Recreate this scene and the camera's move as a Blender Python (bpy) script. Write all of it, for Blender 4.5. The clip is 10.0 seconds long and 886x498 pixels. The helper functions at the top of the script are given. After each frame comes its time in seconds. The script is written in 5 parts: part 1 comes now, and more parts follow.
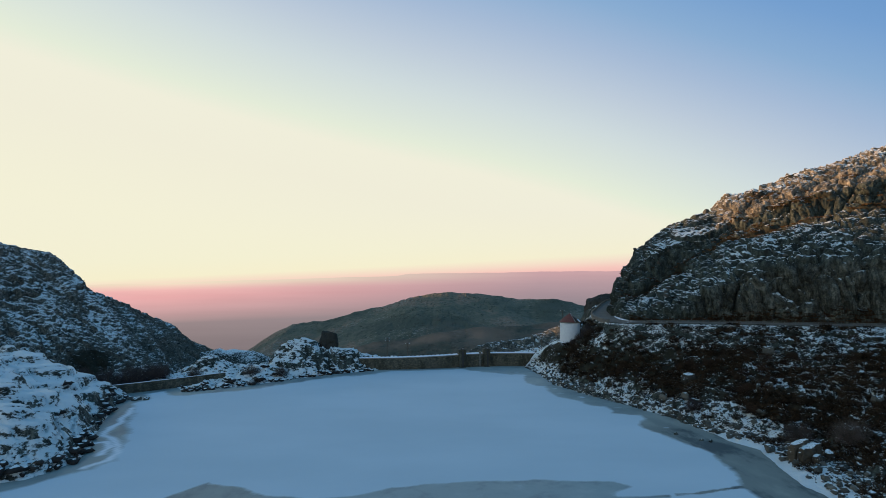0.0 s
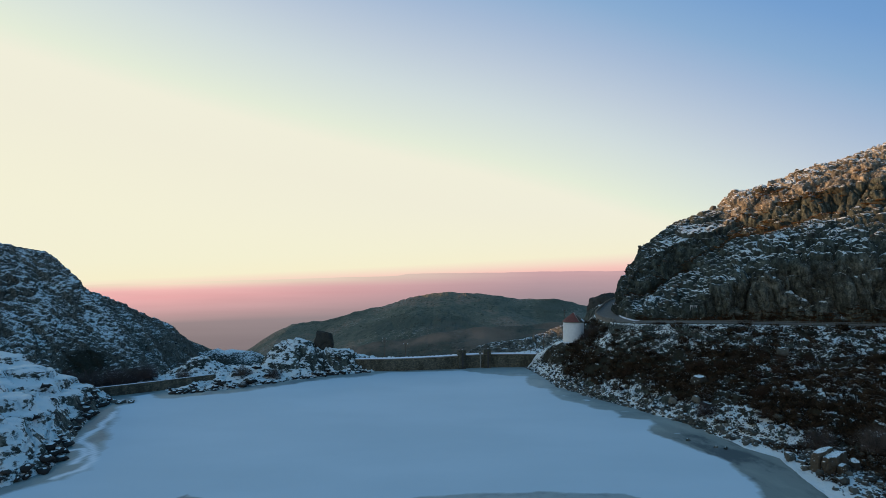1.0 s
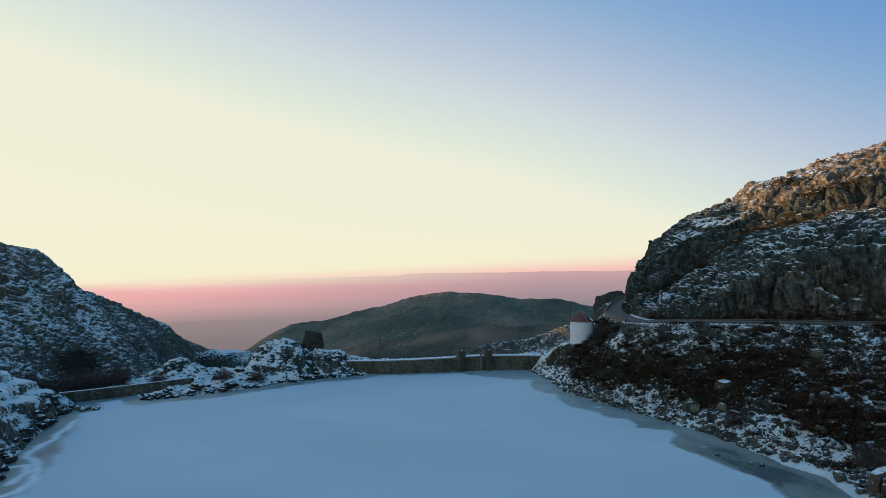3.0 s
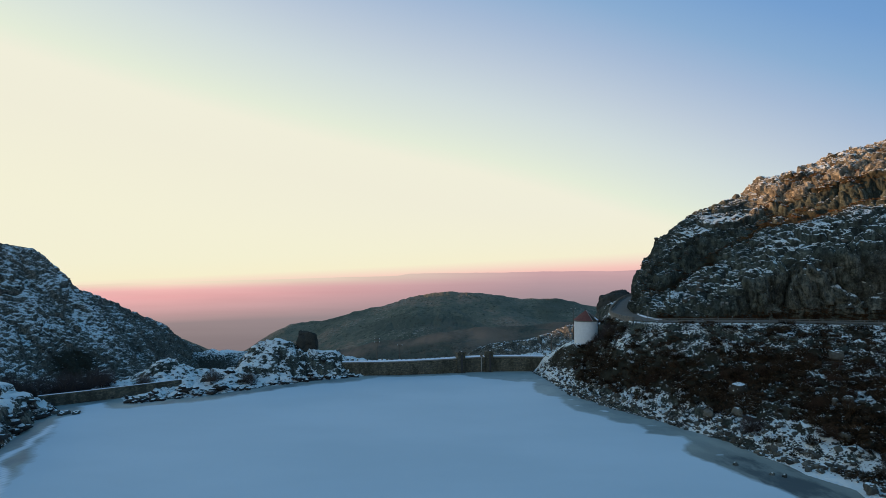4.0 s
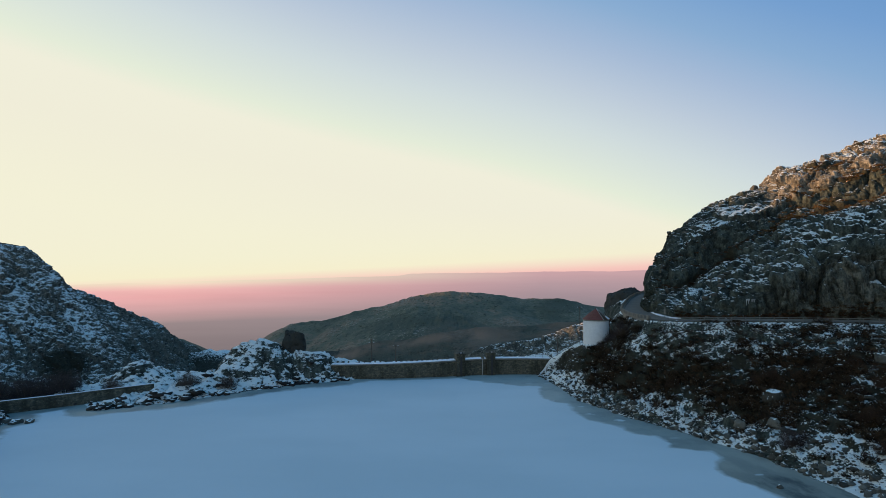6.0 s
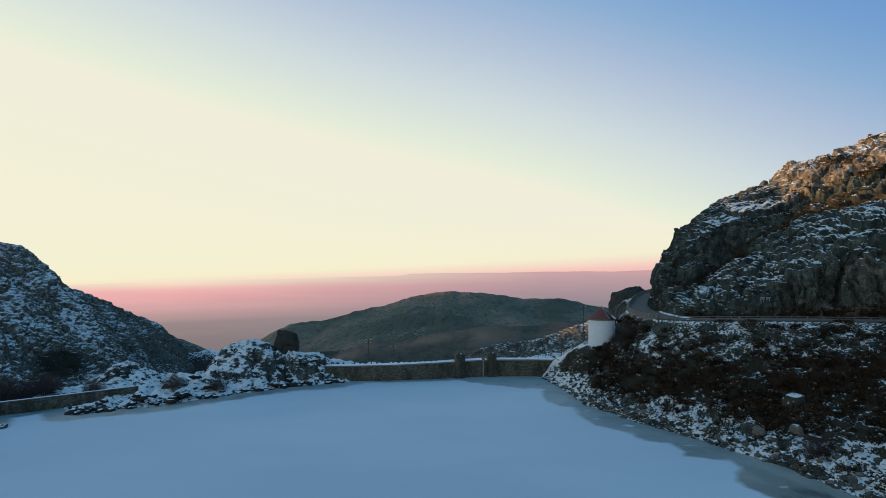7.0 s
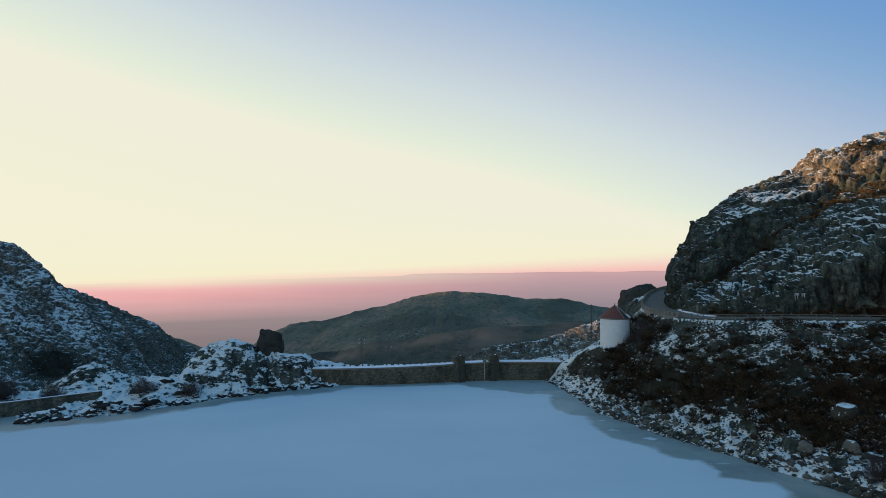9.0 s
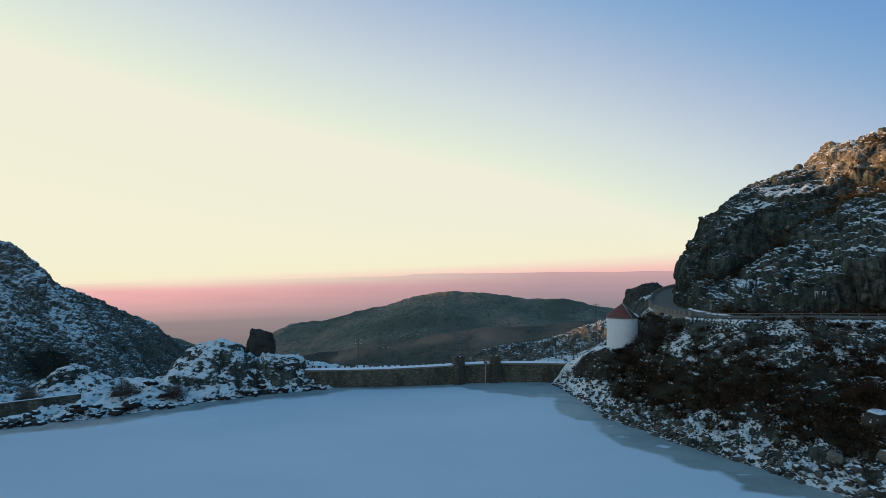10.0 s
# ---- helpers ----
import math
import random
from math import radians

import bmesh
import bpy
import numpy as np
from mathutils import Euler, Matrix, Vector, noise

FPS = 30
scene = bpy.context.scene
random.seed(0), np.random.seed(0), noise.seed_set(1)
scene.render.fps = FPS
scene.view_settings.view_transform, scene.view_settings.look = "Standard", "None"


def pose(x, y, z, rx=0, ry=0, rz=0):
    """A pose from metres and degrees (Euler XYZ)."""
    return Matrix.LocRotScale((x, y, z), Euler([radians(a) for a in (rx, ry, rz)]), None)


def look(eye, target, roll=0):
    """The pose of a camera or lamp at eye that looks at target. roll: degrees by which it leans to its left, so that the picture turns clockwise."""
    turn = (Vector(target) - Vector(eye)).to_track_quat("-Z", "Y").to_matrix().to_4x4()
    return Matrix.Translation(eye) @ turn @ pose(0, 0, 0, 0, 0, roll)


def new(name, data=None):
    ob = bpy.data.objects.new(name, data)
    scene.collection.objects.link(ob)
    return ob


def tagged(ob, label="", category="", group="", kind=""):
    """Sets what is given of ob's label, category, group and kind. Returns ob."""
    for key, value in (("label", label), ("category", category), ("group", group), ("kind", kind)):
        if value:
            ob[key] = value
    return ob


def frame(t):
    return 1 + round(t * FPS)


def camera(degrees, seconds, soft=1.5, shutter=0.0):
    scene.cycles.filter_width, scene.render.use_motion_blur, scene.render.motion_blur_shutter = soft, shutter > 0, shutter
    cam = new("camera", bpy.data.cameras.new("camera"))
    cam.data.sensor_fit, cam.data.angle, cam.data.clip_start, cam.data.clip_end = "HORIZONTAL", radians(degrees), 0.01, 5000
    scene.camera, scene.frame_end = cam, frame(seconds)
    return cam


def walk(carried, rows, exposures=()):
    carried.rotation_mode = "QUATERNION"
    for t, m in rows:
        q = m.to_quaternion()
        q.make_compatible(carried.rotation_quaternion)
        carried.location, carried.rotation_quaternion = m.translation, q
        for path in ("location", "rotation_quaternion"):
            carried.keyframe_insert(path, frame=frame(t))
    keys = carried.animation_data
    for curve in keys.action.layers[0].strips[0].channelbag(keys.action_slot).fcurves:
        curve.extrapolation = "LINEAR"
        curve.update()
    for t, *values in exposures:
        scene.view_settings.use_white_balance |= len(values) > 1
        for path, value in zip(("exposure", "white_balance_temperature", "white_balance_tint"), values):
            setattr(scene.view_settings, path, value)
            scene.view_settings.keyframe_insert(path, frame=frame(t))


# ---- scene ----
cam = camera(74.0, 10.0, soft=0.6)
PATH = [
    (0, (0.000, 0.000, 22.859), (0.000, 19.979, 23.784), 0.00),
    (0.5, (0.154, 2.461, 22.630), (0.150, 22.440, 23.555), 0.00),
    (1, (0.308, 4.915, 22.400), (0.299, 24.894, 23.325), 0.01),
    (1.5, (0.462, 7.364, 22.169), (0.448, 27.342, 23.094), 0.01),
    (2, (0.617, 9.805, 21.938), (0.596, 29.784, 22.863), 0.01),
    (2.5, (0.772, 12.240, 21.705), (0.744, 32.219, 22.631), 0.02),
    (3, (0.928, 14.669, 21.472), (0.892, 34.648, 22.398), 0.03),
    (3.5, (1.083, 17.092, 21.238), (1.039, 37.070, 22.165), 0.03),
    (4, (1.240, 19.508, 21.004), (1.186, 39.486, 21.932), 0.04),
    (4.5, (1.396, 21.918, 20.768), (1.333, 41.896, 21.697), 0.05),
    (5, (1.553, 24.321, 20.532), (1.479, 44.299, 21.462), 0.06),
    (5.5, (1.711, 26.718, 20.295), (1.625, 46.696, 21.227), 0.07),
    (6, (1.869, 29.108, 20.057), (1.770, 49.086, 20.990), 0.09),
    (6.5, (2.027, 31.492, 19.818), (1.915, 51.470, 20.753), 0.10),
    (7, (2.185, 33.870, 19.579), (2.060, 53.848, 20.516), 0.11),
    (7.5, (2.344, 36.241, 19.338), (2.204, 56.219, 20.278), 0.13),
    (8, (2.503, 38.606, 19.097), (2.348, 58.583, 20.039), 0.14),
    (8.5, (2.663, 40.965, 18.855), (2.491, 60.942, 19.799), 0.16),
    (9, (2.823, 43.317, 18.613), (2.634, 63.293, 19.559), 0.18),
    (9.5, (2.984, 45.662, 18.369), (2.777, 65.639, 19.318), 0.20),
    (10, (3.144, 48.002, 18.125), (2.919, 67.978, 19.077), 0.22),
]
walk(cam, [(t, look(eye, target, roll)) for t, eye, target, roll in PATH])

# ---- sky and sun ----
def srgb(r, g, b):
    """A linear colour from 0..255 display values."""
    out = []
    for v in (r, g, b):
        v = v / 255
        out.append(v / 12.92 if v <= 0.04045 else ((v + 0.055) / 1.055) ** 2.4)
    return (*out, 1.0)


def ramp_node(nt, stops, mode="EASE"):
    node = nt.nodes.new("ShaderNodeValToRGB")
    node.color_ramp.interpolation = mode
    el = node.color_ramp.elements
    el[0].position, el[0].color = stops[0]
    el[1].position, el[1].color = stops[-1]
    for p, c in stops[1:-1]:
        el.new(p).color = c
    return node


def math_node(nt, op, a, b=None, c=None, clamp=False):
    node = nt.nodes.new("ShaderNodeMath")
    node.operation, node.use_clamp = op, clamp
    for slot, v in zip(node.inputs, (a, b, c)):
        if v is None:
            continue
        if isinstance(v, (int, float)):
            slot.default_value = v
        else:
            nt.links.new(v, slot)
    return node.outputs[0]


def mix_node(nt, fac, a, b, kind="MIX"):
    node = nt.nodes.new("ShaderNodeMix")
    node.data_type, node.blend_type = "RGBA", kind
    for slot, v in ((node.inputs[0], fac), (node.inputs[6], a), (node.inputs[7], b)):
        if isinstance(v, (int, float, tuple)):
            slot.default_value = v
        else:
            nt.links.new(v, slot)
    return node.outputs[2]


world = bpy.data.worlds.new("dusk")
scene.world = world
world.use_nodes = True
wt = world.node_tree
wt.nodes.clear()
coord = wt.nodes.new("ShaderNodeTexCoord")
sep = wt.nodes.new("ShaderNodeSeparateXYZ")
wt.links.new(coord.outputs["Generated"], sep.inputs[0])
dx, dy, dz = sep.outputs
lean = math_node(wt, "MULTIPLY_ADD", dx, 0.20, dz)
east = math_node(wt, "MAXIMUM", dx, 0.0)
lean = math_node(wt, "ADD", lean, math_node(wt, "MULTIPLY", math_node(wt, "MULTIPLY", east, east), 0.3))
high = ramp_node(wt, [(0.0, srgb(243, 240, 215)), (0.12, srgb(240, 237, 217)), (0.185, srgb(240, 238, 219)), (0.215, srgb(228, 236, 217)), (0.25, srgb(219, 229, 219)), (0.30, srgb(207, 219, 221)),
                      (0.36, srgb(189, 203, 218)), (0.42, srgb(166, 187, 214)), (0.48, srgb(138, 173, 210)), (0.54, srgb(117, 159, 207)), (0.62, srgb(98, 146, 198)),
                      (0.8, srgb(84, 140, 186)), (1.0, srgb(74, 130, 172))], "LINEAR")
wt.links.new(lean, high.inputs[0])
low = ramp_node(wt, [(0.0, srgb(120, 108, 114)), (0.36, srgb(212, 164, 164)), (0.47, srgb(241, 184, 180)), (0.502, srgb(246, 195, 186)), (0.538, srgb(246, 216, 197)),
                     (0.59, srgb(246, 239, 206)), (0.70, srgb(244, 240, 210)), (1.0, srgb(243, 239, 214))], "LINEAR")
tilt = math_node(wt, "MULTIPLY_ADD", dx, -0.055, dz)
wt.links.new(math_node(wt, "MULTIPLY_ADD", tilt, 4.0, 0.5, clamp=True), low.inputs[0])
blend = math_node(wt, "MULTIPLY", dz, 9.0, clamp=True)
back = wt.nodes.new("ShaderNodeBackground")
wt.links.new(mix_node(wt, blend, low.outputs[0], high.outputs[0]), back.inputs[0])
back.inputs[1].default_value = 1.0
out = wt.nodes.new("ShaderNodeOutputWorld")
wt.links.new(back.outputs[0], out.inputs[0])

SUN_AZ, SUN_EL = radians(78), radians(5.6)
sun = new("sun", bpy.data.lights.new("sun", "SUN"))
sun.data.energy, sun.data.angle, sun.data.color = 7.0, radians(0.6), (1.0, 0.55, 0.28)
to_sun = Vector((-math.sin(SUN_AZ) * math.cos(SUN_EL), math.cos(SUN_AZ) * math.cos(SUN_EL), math.sin(SUN_EL)))
sun.matrix_world = look((-200, 100, 300), Vector((-200, 100, 300)) - to_sun)


# ---- materials ----
def material(name):
    m = bpy.data.materials.new(name)
    m.use_nodes = True
    nt = m.node_tree
    return m, nt, nt.nodes["Principled BSDF"]


def noise_node(nt, scale, detail=4.0, rough=0.55, vec=None, stretch=None):
    node = nt.nodes.new("ShaderNodeTexNoise")
    node.inputs["Scale"].default_value, node.inputs["Detail"].default_value, node.inputs["Roughness"].default_value = scale, detail, rough
    if vec is None:
        vec = nt.nodes.new("ShaderNodeNewGeometry").outputs["Position"]
    if stretch:
        m = nt.nodes.new("ShaderNodeMapping")
        m.inputs["Scale"].default_value = stretch
        nt.links.new(vec, m.inputs[0])
        vec = m.outputs[0]
    nt.links.new(vec, node.inputs["Vector"])
    return node.outputs["Fac"]


def bump_node(nt, height, strength, distance, normal=None):
    node = nt.nodes.new("ShaderNodeBump")
    node.inputs["Strength"].default_value, node.inputs["Distance"].default_value = strength, distance
    nt.links.new(height, node.inputs["Height"])
    if normal is not None:
        nt.links.new(normal, node.inputs["Normal"])
    return node.outputs[0]


SNOW = (0.76, 0.83, 0.83, 1)


def snow_cover(nt, amount, up=2.2, fine=0.85, scale=2.2, grain=None):
    """How much snow lies: more where the surface is level, broken up by noise at two scales."""
    geo = nt.nodes.new("ShaderNodeNewGeometry")
    z = nt.nodes.new("ShaderNodeSeparateXYZ")
    nt.links.new(geo.outputs["Normal"], z.inputs[0])
    level = math_node(nt, "SUBTRACT", z.outputs[2], 0.72)
    if grain is not None:
        level = math_node(nt, "MULTIPLY", level, math_node(nt, "MAXIMUM", math_node(nt, "MINIMUM", grain, 1.3), 0.7))
    a = math_node(nt, "MULTIPLY_ADD", level, up, amount)
    place = geo.outputs["Position"]
    if grain is not None:
        sc = nt.nodes.new("ShaderNodeVectorMath")
        sc.operation = "SCALE"
        nt.links.new(place, sc.inputs[0])
        nt.links.new(grain, sc.inputs["Scale"])
        place = sc.outputs[0]
    b = math_node(nt, "MULTIPLY", math_node(nt, "SUBTRACT", noise_node(nt, scale, 5, 0.65, place, (0.7, 0.7, 1.6) if grain is not None else None), 0.5), fine * (2.2 if grain is None else 2.9))
    c = math_node(nt, "MULTIPLY", math_node(nt, "SUBTRACT", noise_node(nt, scale * 0.07, 3, 0.55, place), 0.5), fine * 1.1)
    if grain is not None:
        c = math_node(nt, "MULTIPLY", c, math_node(nt, "MINIMUM", math_node(nt, "MULTIPLY", grain, grain), 0.8))
    v = math_node(nt, "ADD", math_node(nt, "ADD", a, b), c)
    crisp = 8.0 if grain is None else math_node(nt, "MINIMUM", math_node(nt, "MAXIMUM", math_node(nt, "MULTIPLY_ADD", grain, 15.0, -6.2), 2.4), 9.5)
    return math_node(nt, "MULTIPLY", math_node(nt, "SUBTRACT", v, 0.44), crisp, clamp=True)


def make_ground():
    m, nt, bsdf = material("rock_snow_and_heath")
    snow_at = nt.nodes.new("ShaderNodeAttribute")
    snow_at.attribute_name = "snow"
    grass_at = nt.nodes.new("ShaderNodeAttribute")
    grass_at.attribute_name = "grass"
    big, mid, fine = noise_node(nt, 0.05, 4), noise_node(nt, 0.5, 6, 0.6), noise_node(nt, 3.0, 5, 0.65)
    streak = noise_node(nt, 1.5, 6, 0.68, stretch=(1, 1, 0.15))
    rock = ramp_node(nt, [(0.38, (0.007, 0.0075, 0.0065, 1)), (0.46, (0.028, 0.036, 0.030, 1)), (0.55, (0.078, 0.097, 0.082, 1)), (0.65, (0.195, 0.216, 0.178, 1))])
    mixed = math_node(nt, "ADD", math_node(nt, "MULTIPLY", mid, 0.35), math_node(nt, "MULTIPLY", fine, 0.3))
    nt.links.new(math_node(nt, "ADD", mixed, math_node(nt, "MULTIPLY", streak, 0.35)), rock.inputs[0])
    lichen = mix_node(nt, math_node(nt, "MULTIPLY", math_node(nt, "SUBTRACT", big, 0.52), 3.0, clamp=True), rock.outputs[0], mix_node(nt, 0.65, rock.outputs[0], (0.030, 0.034, 0.024, 1)))
    wet = math_node(nt, "MULTIPLY", math_node(nt, "SUBTRACT", noise_node(nt, 0.42, 5, 0.62, stretch=(1, 1, 0.14)), 0.49), 7.0, clamp=True)
    lichen = mix_node(nt, math_node(nt, "MULTIPLY", wet, 0.6), lichen, (0.012, 0.017, 0.015, 1))
    # pale: lighter rock; on upper crag and near ridge it stands in for sunlight
    pale_at = nt.nodes.new("ShaderNodeAttribute")
    pale_at.attribute_name = "pale"
    bare = ramp_node(nt, [(0.40, (0.025, 0.024, 0.019, 1)), (0.49, (0.122, 0.114, 0.090, 1)), (0.58, (0.36, 0.33, 0.26, 1))])
    nt.links.new(math_node(nt, "ADD", mixed, math_node(nt, "MULTIPLY", streak, 0.35)), bare.inputs[0])
    lichen = mix_node(nt, pale_at.outputs["Fac"], lichen, bare.outputs[0])
    heath = ramp_node(nt, [(0.3, (0.014, 0.013, 0.009, 1)), (0.55, (0.031, 0.032, 0.021, 1)), (0.8, (0.072, 0.062, 0.037, 1))])
    nt.links.new(noise_node(nt, 0.9, 6, 0.7), heath.inputs[0])
    gfac = math_node(nt, "MULTIPLY", math_node(nt, "ADD", grass_at.outputs["Fac"], math_node(nt, "MULTIPLY_ADD", mid, 1.2, -1.1)), 4.0, clamp=True)
    soil = mix_node(nt, gfac, lichen, heath.outputs[0])
    moor_at = nt.nodes.new("ShaderNodeAttribute")
    moor_at.attribute_name = "moor"
    moor = ramp_node(nt, [(0.38, (0.080, 0.096, 0.072, 1)), (0.5, (0.132, 0.143, 0.104, 1)), (0.60, (0.235, 0.178, 0.126, 1))])
    nt.links.new(math_node(nt, "ADD", noise_node(nt, 0.006, 5, 0.6), math_node(nt, "MULTIPLY_ADD", noise_node(nt, 0.09, 5, 0.7), 0.35, -0.175)), moor.inputs[0])
    spots = math_node(nt, "MULTIPLY", math_node(nt, "SUBTRACT", noise_node(nt, 0.16, 5, 0.75), 0.53), 9.0, clamp=True)
    moor_c = mix_node(nt, spots, moor.outputs[0], (0.05, 0.055, 0.036, 1))
    stone = math_node(nt, "MULTIPLY", math_node(nt, "SUBTRACT", math_node(nt, "MULTIPLY_ADD", noise_node(nt, 0.012, 3), 0.5, noise_node(nt, 0.24, 5, 0.7)), 0.84), 9.0, clamp=True)
    moor_c = mix_node(nt, stone, moor_c, (0.27, 0.265, 0.22, 1))
    soil = mix_node(nt, moor_at.outputs["Fac"], soil, moor_c)
    dry_at = nt.nodes.new("ShaderNodeAttribute")
    dry_at.attribute_name = "dry"
    tuft = math_node(nt, "MULTIPLY", dry_at.outputs["Fac"], math_node(nt, "MULTIPLY_ADD", noise_node(nt, 0.03, 5, 0.6), 4.0, -1.3, clamp=True))
    soil = mix_node(nt, tuft, soil, (0.26, 0.175, 0.122, 1))
    broad_at = nt.nodes.new("ShaderNodeAttribute")
    broad_at.attribute_name = "grain"
    cover = snow_cover(nt, snow_at.outputs["Fac"], grain=broad_at.outputs["Fac"])
    colour = mix_node(nt, cover, soil, SNOW)
    nt.links.new(colour, bsdf.inputs["Base Color"])
    rough = math_node(nt, "MULTIPLY_ADD", cover, -0.25, 0.9)
    nt.links.new(rough, bsdf.inputs["Roughness"])
    bsdf.inputs["Specular IOR Level"].default_value = 0.25
    b0 = bump_node(nt, streak, 0.7, 0.5)
    b1 = bump_node(nt, mid, 0.8, 0.5, b0)
    b2 = bump_node(nt, fine, 0.7, 0.12, b1)
    b3 = bump_node(nt, cover, 0.6, 0.12, b2)
    nt.links.new(b3, bsdf.inputs["Normal"])
    return m


def make_ice():
    m, nt, bsdf = material("snowy_lake_ice")
    at = nt.nodes.new("ShaderNodeAttribute")
    at.attribute_name = "bare"
    warp = noise_node(nt, 0.33, 5, 0.6)
    f = math_node(nt, "ADD", at.outputs["Fac"], math_node(nt, "MULTIPLY_ADD", warp, 0.9, -0.45))
    lines = nt.nodes.new("ShaderNodeAttribute")
    lines.attribute_name = "streak"
    feather = math_node(nt, "MULTIPLY", lines.outputs["Fac"], math_node(nt, "MULTIPLY_ADD", noise_node(nt, 0.7, 5, 0.65), 1.8, 0.05, clamp=True))
    bare = math_node(nt, "MULTIPLY", math_node(nt, "SUBTRACT", f, 0.36), 2.6, clamp=True)
    bare = math_node(nt, "MULTIPLY", bare, math_node(nt, "SUBTRACT", 1.0, feather), clamp=True)
    drift = noise_node(nt, 0.035, 4, 0.5, stretch=(1, 1.8, 1))
    snow = ramp_node(nt, [(0.3, (0.535, 0.65, 0.70, 1)), (0.7, (0.595, 0.705, 0.755, 1))])
    nt.links.new(drift, snow.inputs[0])
    ice = ramp_node(nt, [(0.34, (0.21, 0.275, 0.285, 1)), (0.5, (0.295, 0.38, 0.385, 1)), (0.7, (0.37, 0.45, 0.44, 1))])
    nt.links.new(noise_node(nt, 0.16, 6, 0.6), ice.inputs[0])
    grey_at = nt.nodes.new("ShaderNodeAttribute")
    grey_at.attribute_name = "grey"
    murk = ramp_node(nt, [(0.40, (0.085, 0.105, 0.105, 1)), (0.5, (0.225, 0.255, 0.23, 1)), (0.68, (0.32, 0.34, 0.30, 1))])
    nt.links.new(noise_node(nt, 0.13, 6, 0.62, stretch=(1.0, 0.45, 1)), murk.inputs[0])
    clear = mix_node(nt, grey_at.outputs["Fac"], ice.outputs[0], murk.outputs[0])
    nt.links.new(mix_node(nt, feather, mix_node(nt, bare, snow.outputs[0], clear), (0.85, 0.88, 0.90, 1)), bsdf.inputs["Base Color"])
    nt.links.new(math_node(nt, "MULTIPLY_ADD", bare, -0.25, 0.75), bsdf.inputs["Roughness"])
    bsdf.inputs["Specular IOR Level"].default_value = 0.15
    nt.links.new(bump_node(nt, noise_node(nt, 0.8, 5, 0.6), 0.25, 0.05), bsdf.inputs["Normal"])
    return m


GROUND, ICE = make_ground(), make_ice()


# ---- noise on grids ----
def hashed(ix, iy, seed):
    h = (ix.astype(np.int64) * 374761393 + iy.astype(np.int64) * 668265263 + seed * 144269504) & 0xFFFFFFFF
    h = ((h ^ (h >> 13)) * 1274126177) & 0xFFFFFFFF
    return ((h ^ (h >> 16)) & 0xFFFFFF) / float(0xFFFFFF)


def value_noise(x, y, seed):
    ix, iy = np.floor(x), np.floor(y)
    fx, fy = x - ix, y - iy
    fx, fy = fx * fx * (3 - 2 * fx), fy * fy * (3 - 2 * fy)
    a, b = hashed(ix, iy, seed), hashed(ix + 1, iy, seed)
    c, d = hashed(ix, iy + 1, seed), hashed(ix + 1, iy + 1, seed)
    return (a + (b - a) * fx) * (1 - fy) + (c + (d - c) * fx) * fy


def fbm(x, y, size, octaves, seed, gain=0.5):
    """Rolling noise from -1 to 1; size: metres of the largest waves."""
    total, amp, norm = 0, 1.0, 0
    for k in range(octaves):
        f = 2.03**k / size
        total = total + amp * (value_noise(x * f + 13.7 * k, y * f - 7.1 * k, seed + k) * 2 - 1)
        norm += amp
        amp *= gain
    return total / norm


def blocks(x, y, size, seed):
    """Rounded blocks: 0 in the joints, up to 1 on the tops, each block of its own height."""
    x, y = x / size, y / size
    ix, iy = np.floor(x), np.floor(y)
    f1, f2, tall = np.full(x.shape, 9.0), np.full(x.shape, 9.0), np.zeros(x.shape)
    for ox in (-1, 0, 1):
        for oy in (-1, 0, 1):
            cx, cy = ix + ox, iy + oy
            d = np.hypot(cx + hashed(cx, cy, seed) - x, cy + hashed(cx, cy, seed + 1) - y)
            near = d < f1
            f2 = np.where(near, f1, np.minimum(f2, d))
            tall = np.where(near, hashed(cx, cy, seed + 2), tall)
            f1 = np.where(near, d, f1)
    edge = np.clip((f2 - f1) * 2.2, 0, 1)
    return (edge * (2 - edge)) * (0.25 + 0.75 * tall)


def facets(x, y, size, seed, tilt=1.0):
    """Broken rock: every block is a tilted flat of its own height, from about -1 to 1."""
    x, y = x / size, y / size
    ix, iy = np.floor(x), np.floor(y)
    f1, out = np.full(x.shape, 9.0), np.zeros(x.shape)
    for ox in (-1, 0, 1):
        for oy in (-1, 0, 1):
            cx, cy = ix + ox, iy + oy
            dx_, dy_ = x - cx - hashed(cx, cy, seed), y - cy - hashed(cx, cy, seed + 1)
            d = np.hypot(dx_, dy_ * 0.85) + 0.12 * (np.abs(dx_) + np.abs(dy_))
            h = (hashed(cx, cy, seed + 2) * 2 - 1) * 0.7 + tilt * ((hashed(cx, cy, seed + 3) * 2 - 1) * dx_ + (hashed(cx, cy, seed + 4) * 2 - 1) * dy_)
            near = d < f1
            out, f1 = np.where(near, h - 0.45 * d * d, out), np.where(near, d, f1)
    return out + 0.1


def knobs(x, y, size, seed):
    """Weathered granite: swelling, rounded humps with narrow creases, from about -1 to 1."""
    x, y = x / size, y / size
    ix, iy = np.floor(x), np.floor(y)
    best = np.full(x.shape, -9.0)
    for ox in (-1, 0, 1):
        for oy in (-1, 0, 1):
            cx, cy = ix + ox, iy + oy
            dx_, dy_ = x - cx - hashed(cx, cy, seed), y - cy - hashed(cx, cy, seed + 1)
            best = np.maximum(best, hashed(cx, cy, seed + 2) * 0.8 + (hashed(cx, cy, seed + 3) - 0.5) * dx_ * 0.8 - 1.5 * (dx_ * dx_ + dy_ * dy_))
    return np.clip(best * 2 - 0.55, -1.2, 1.4)


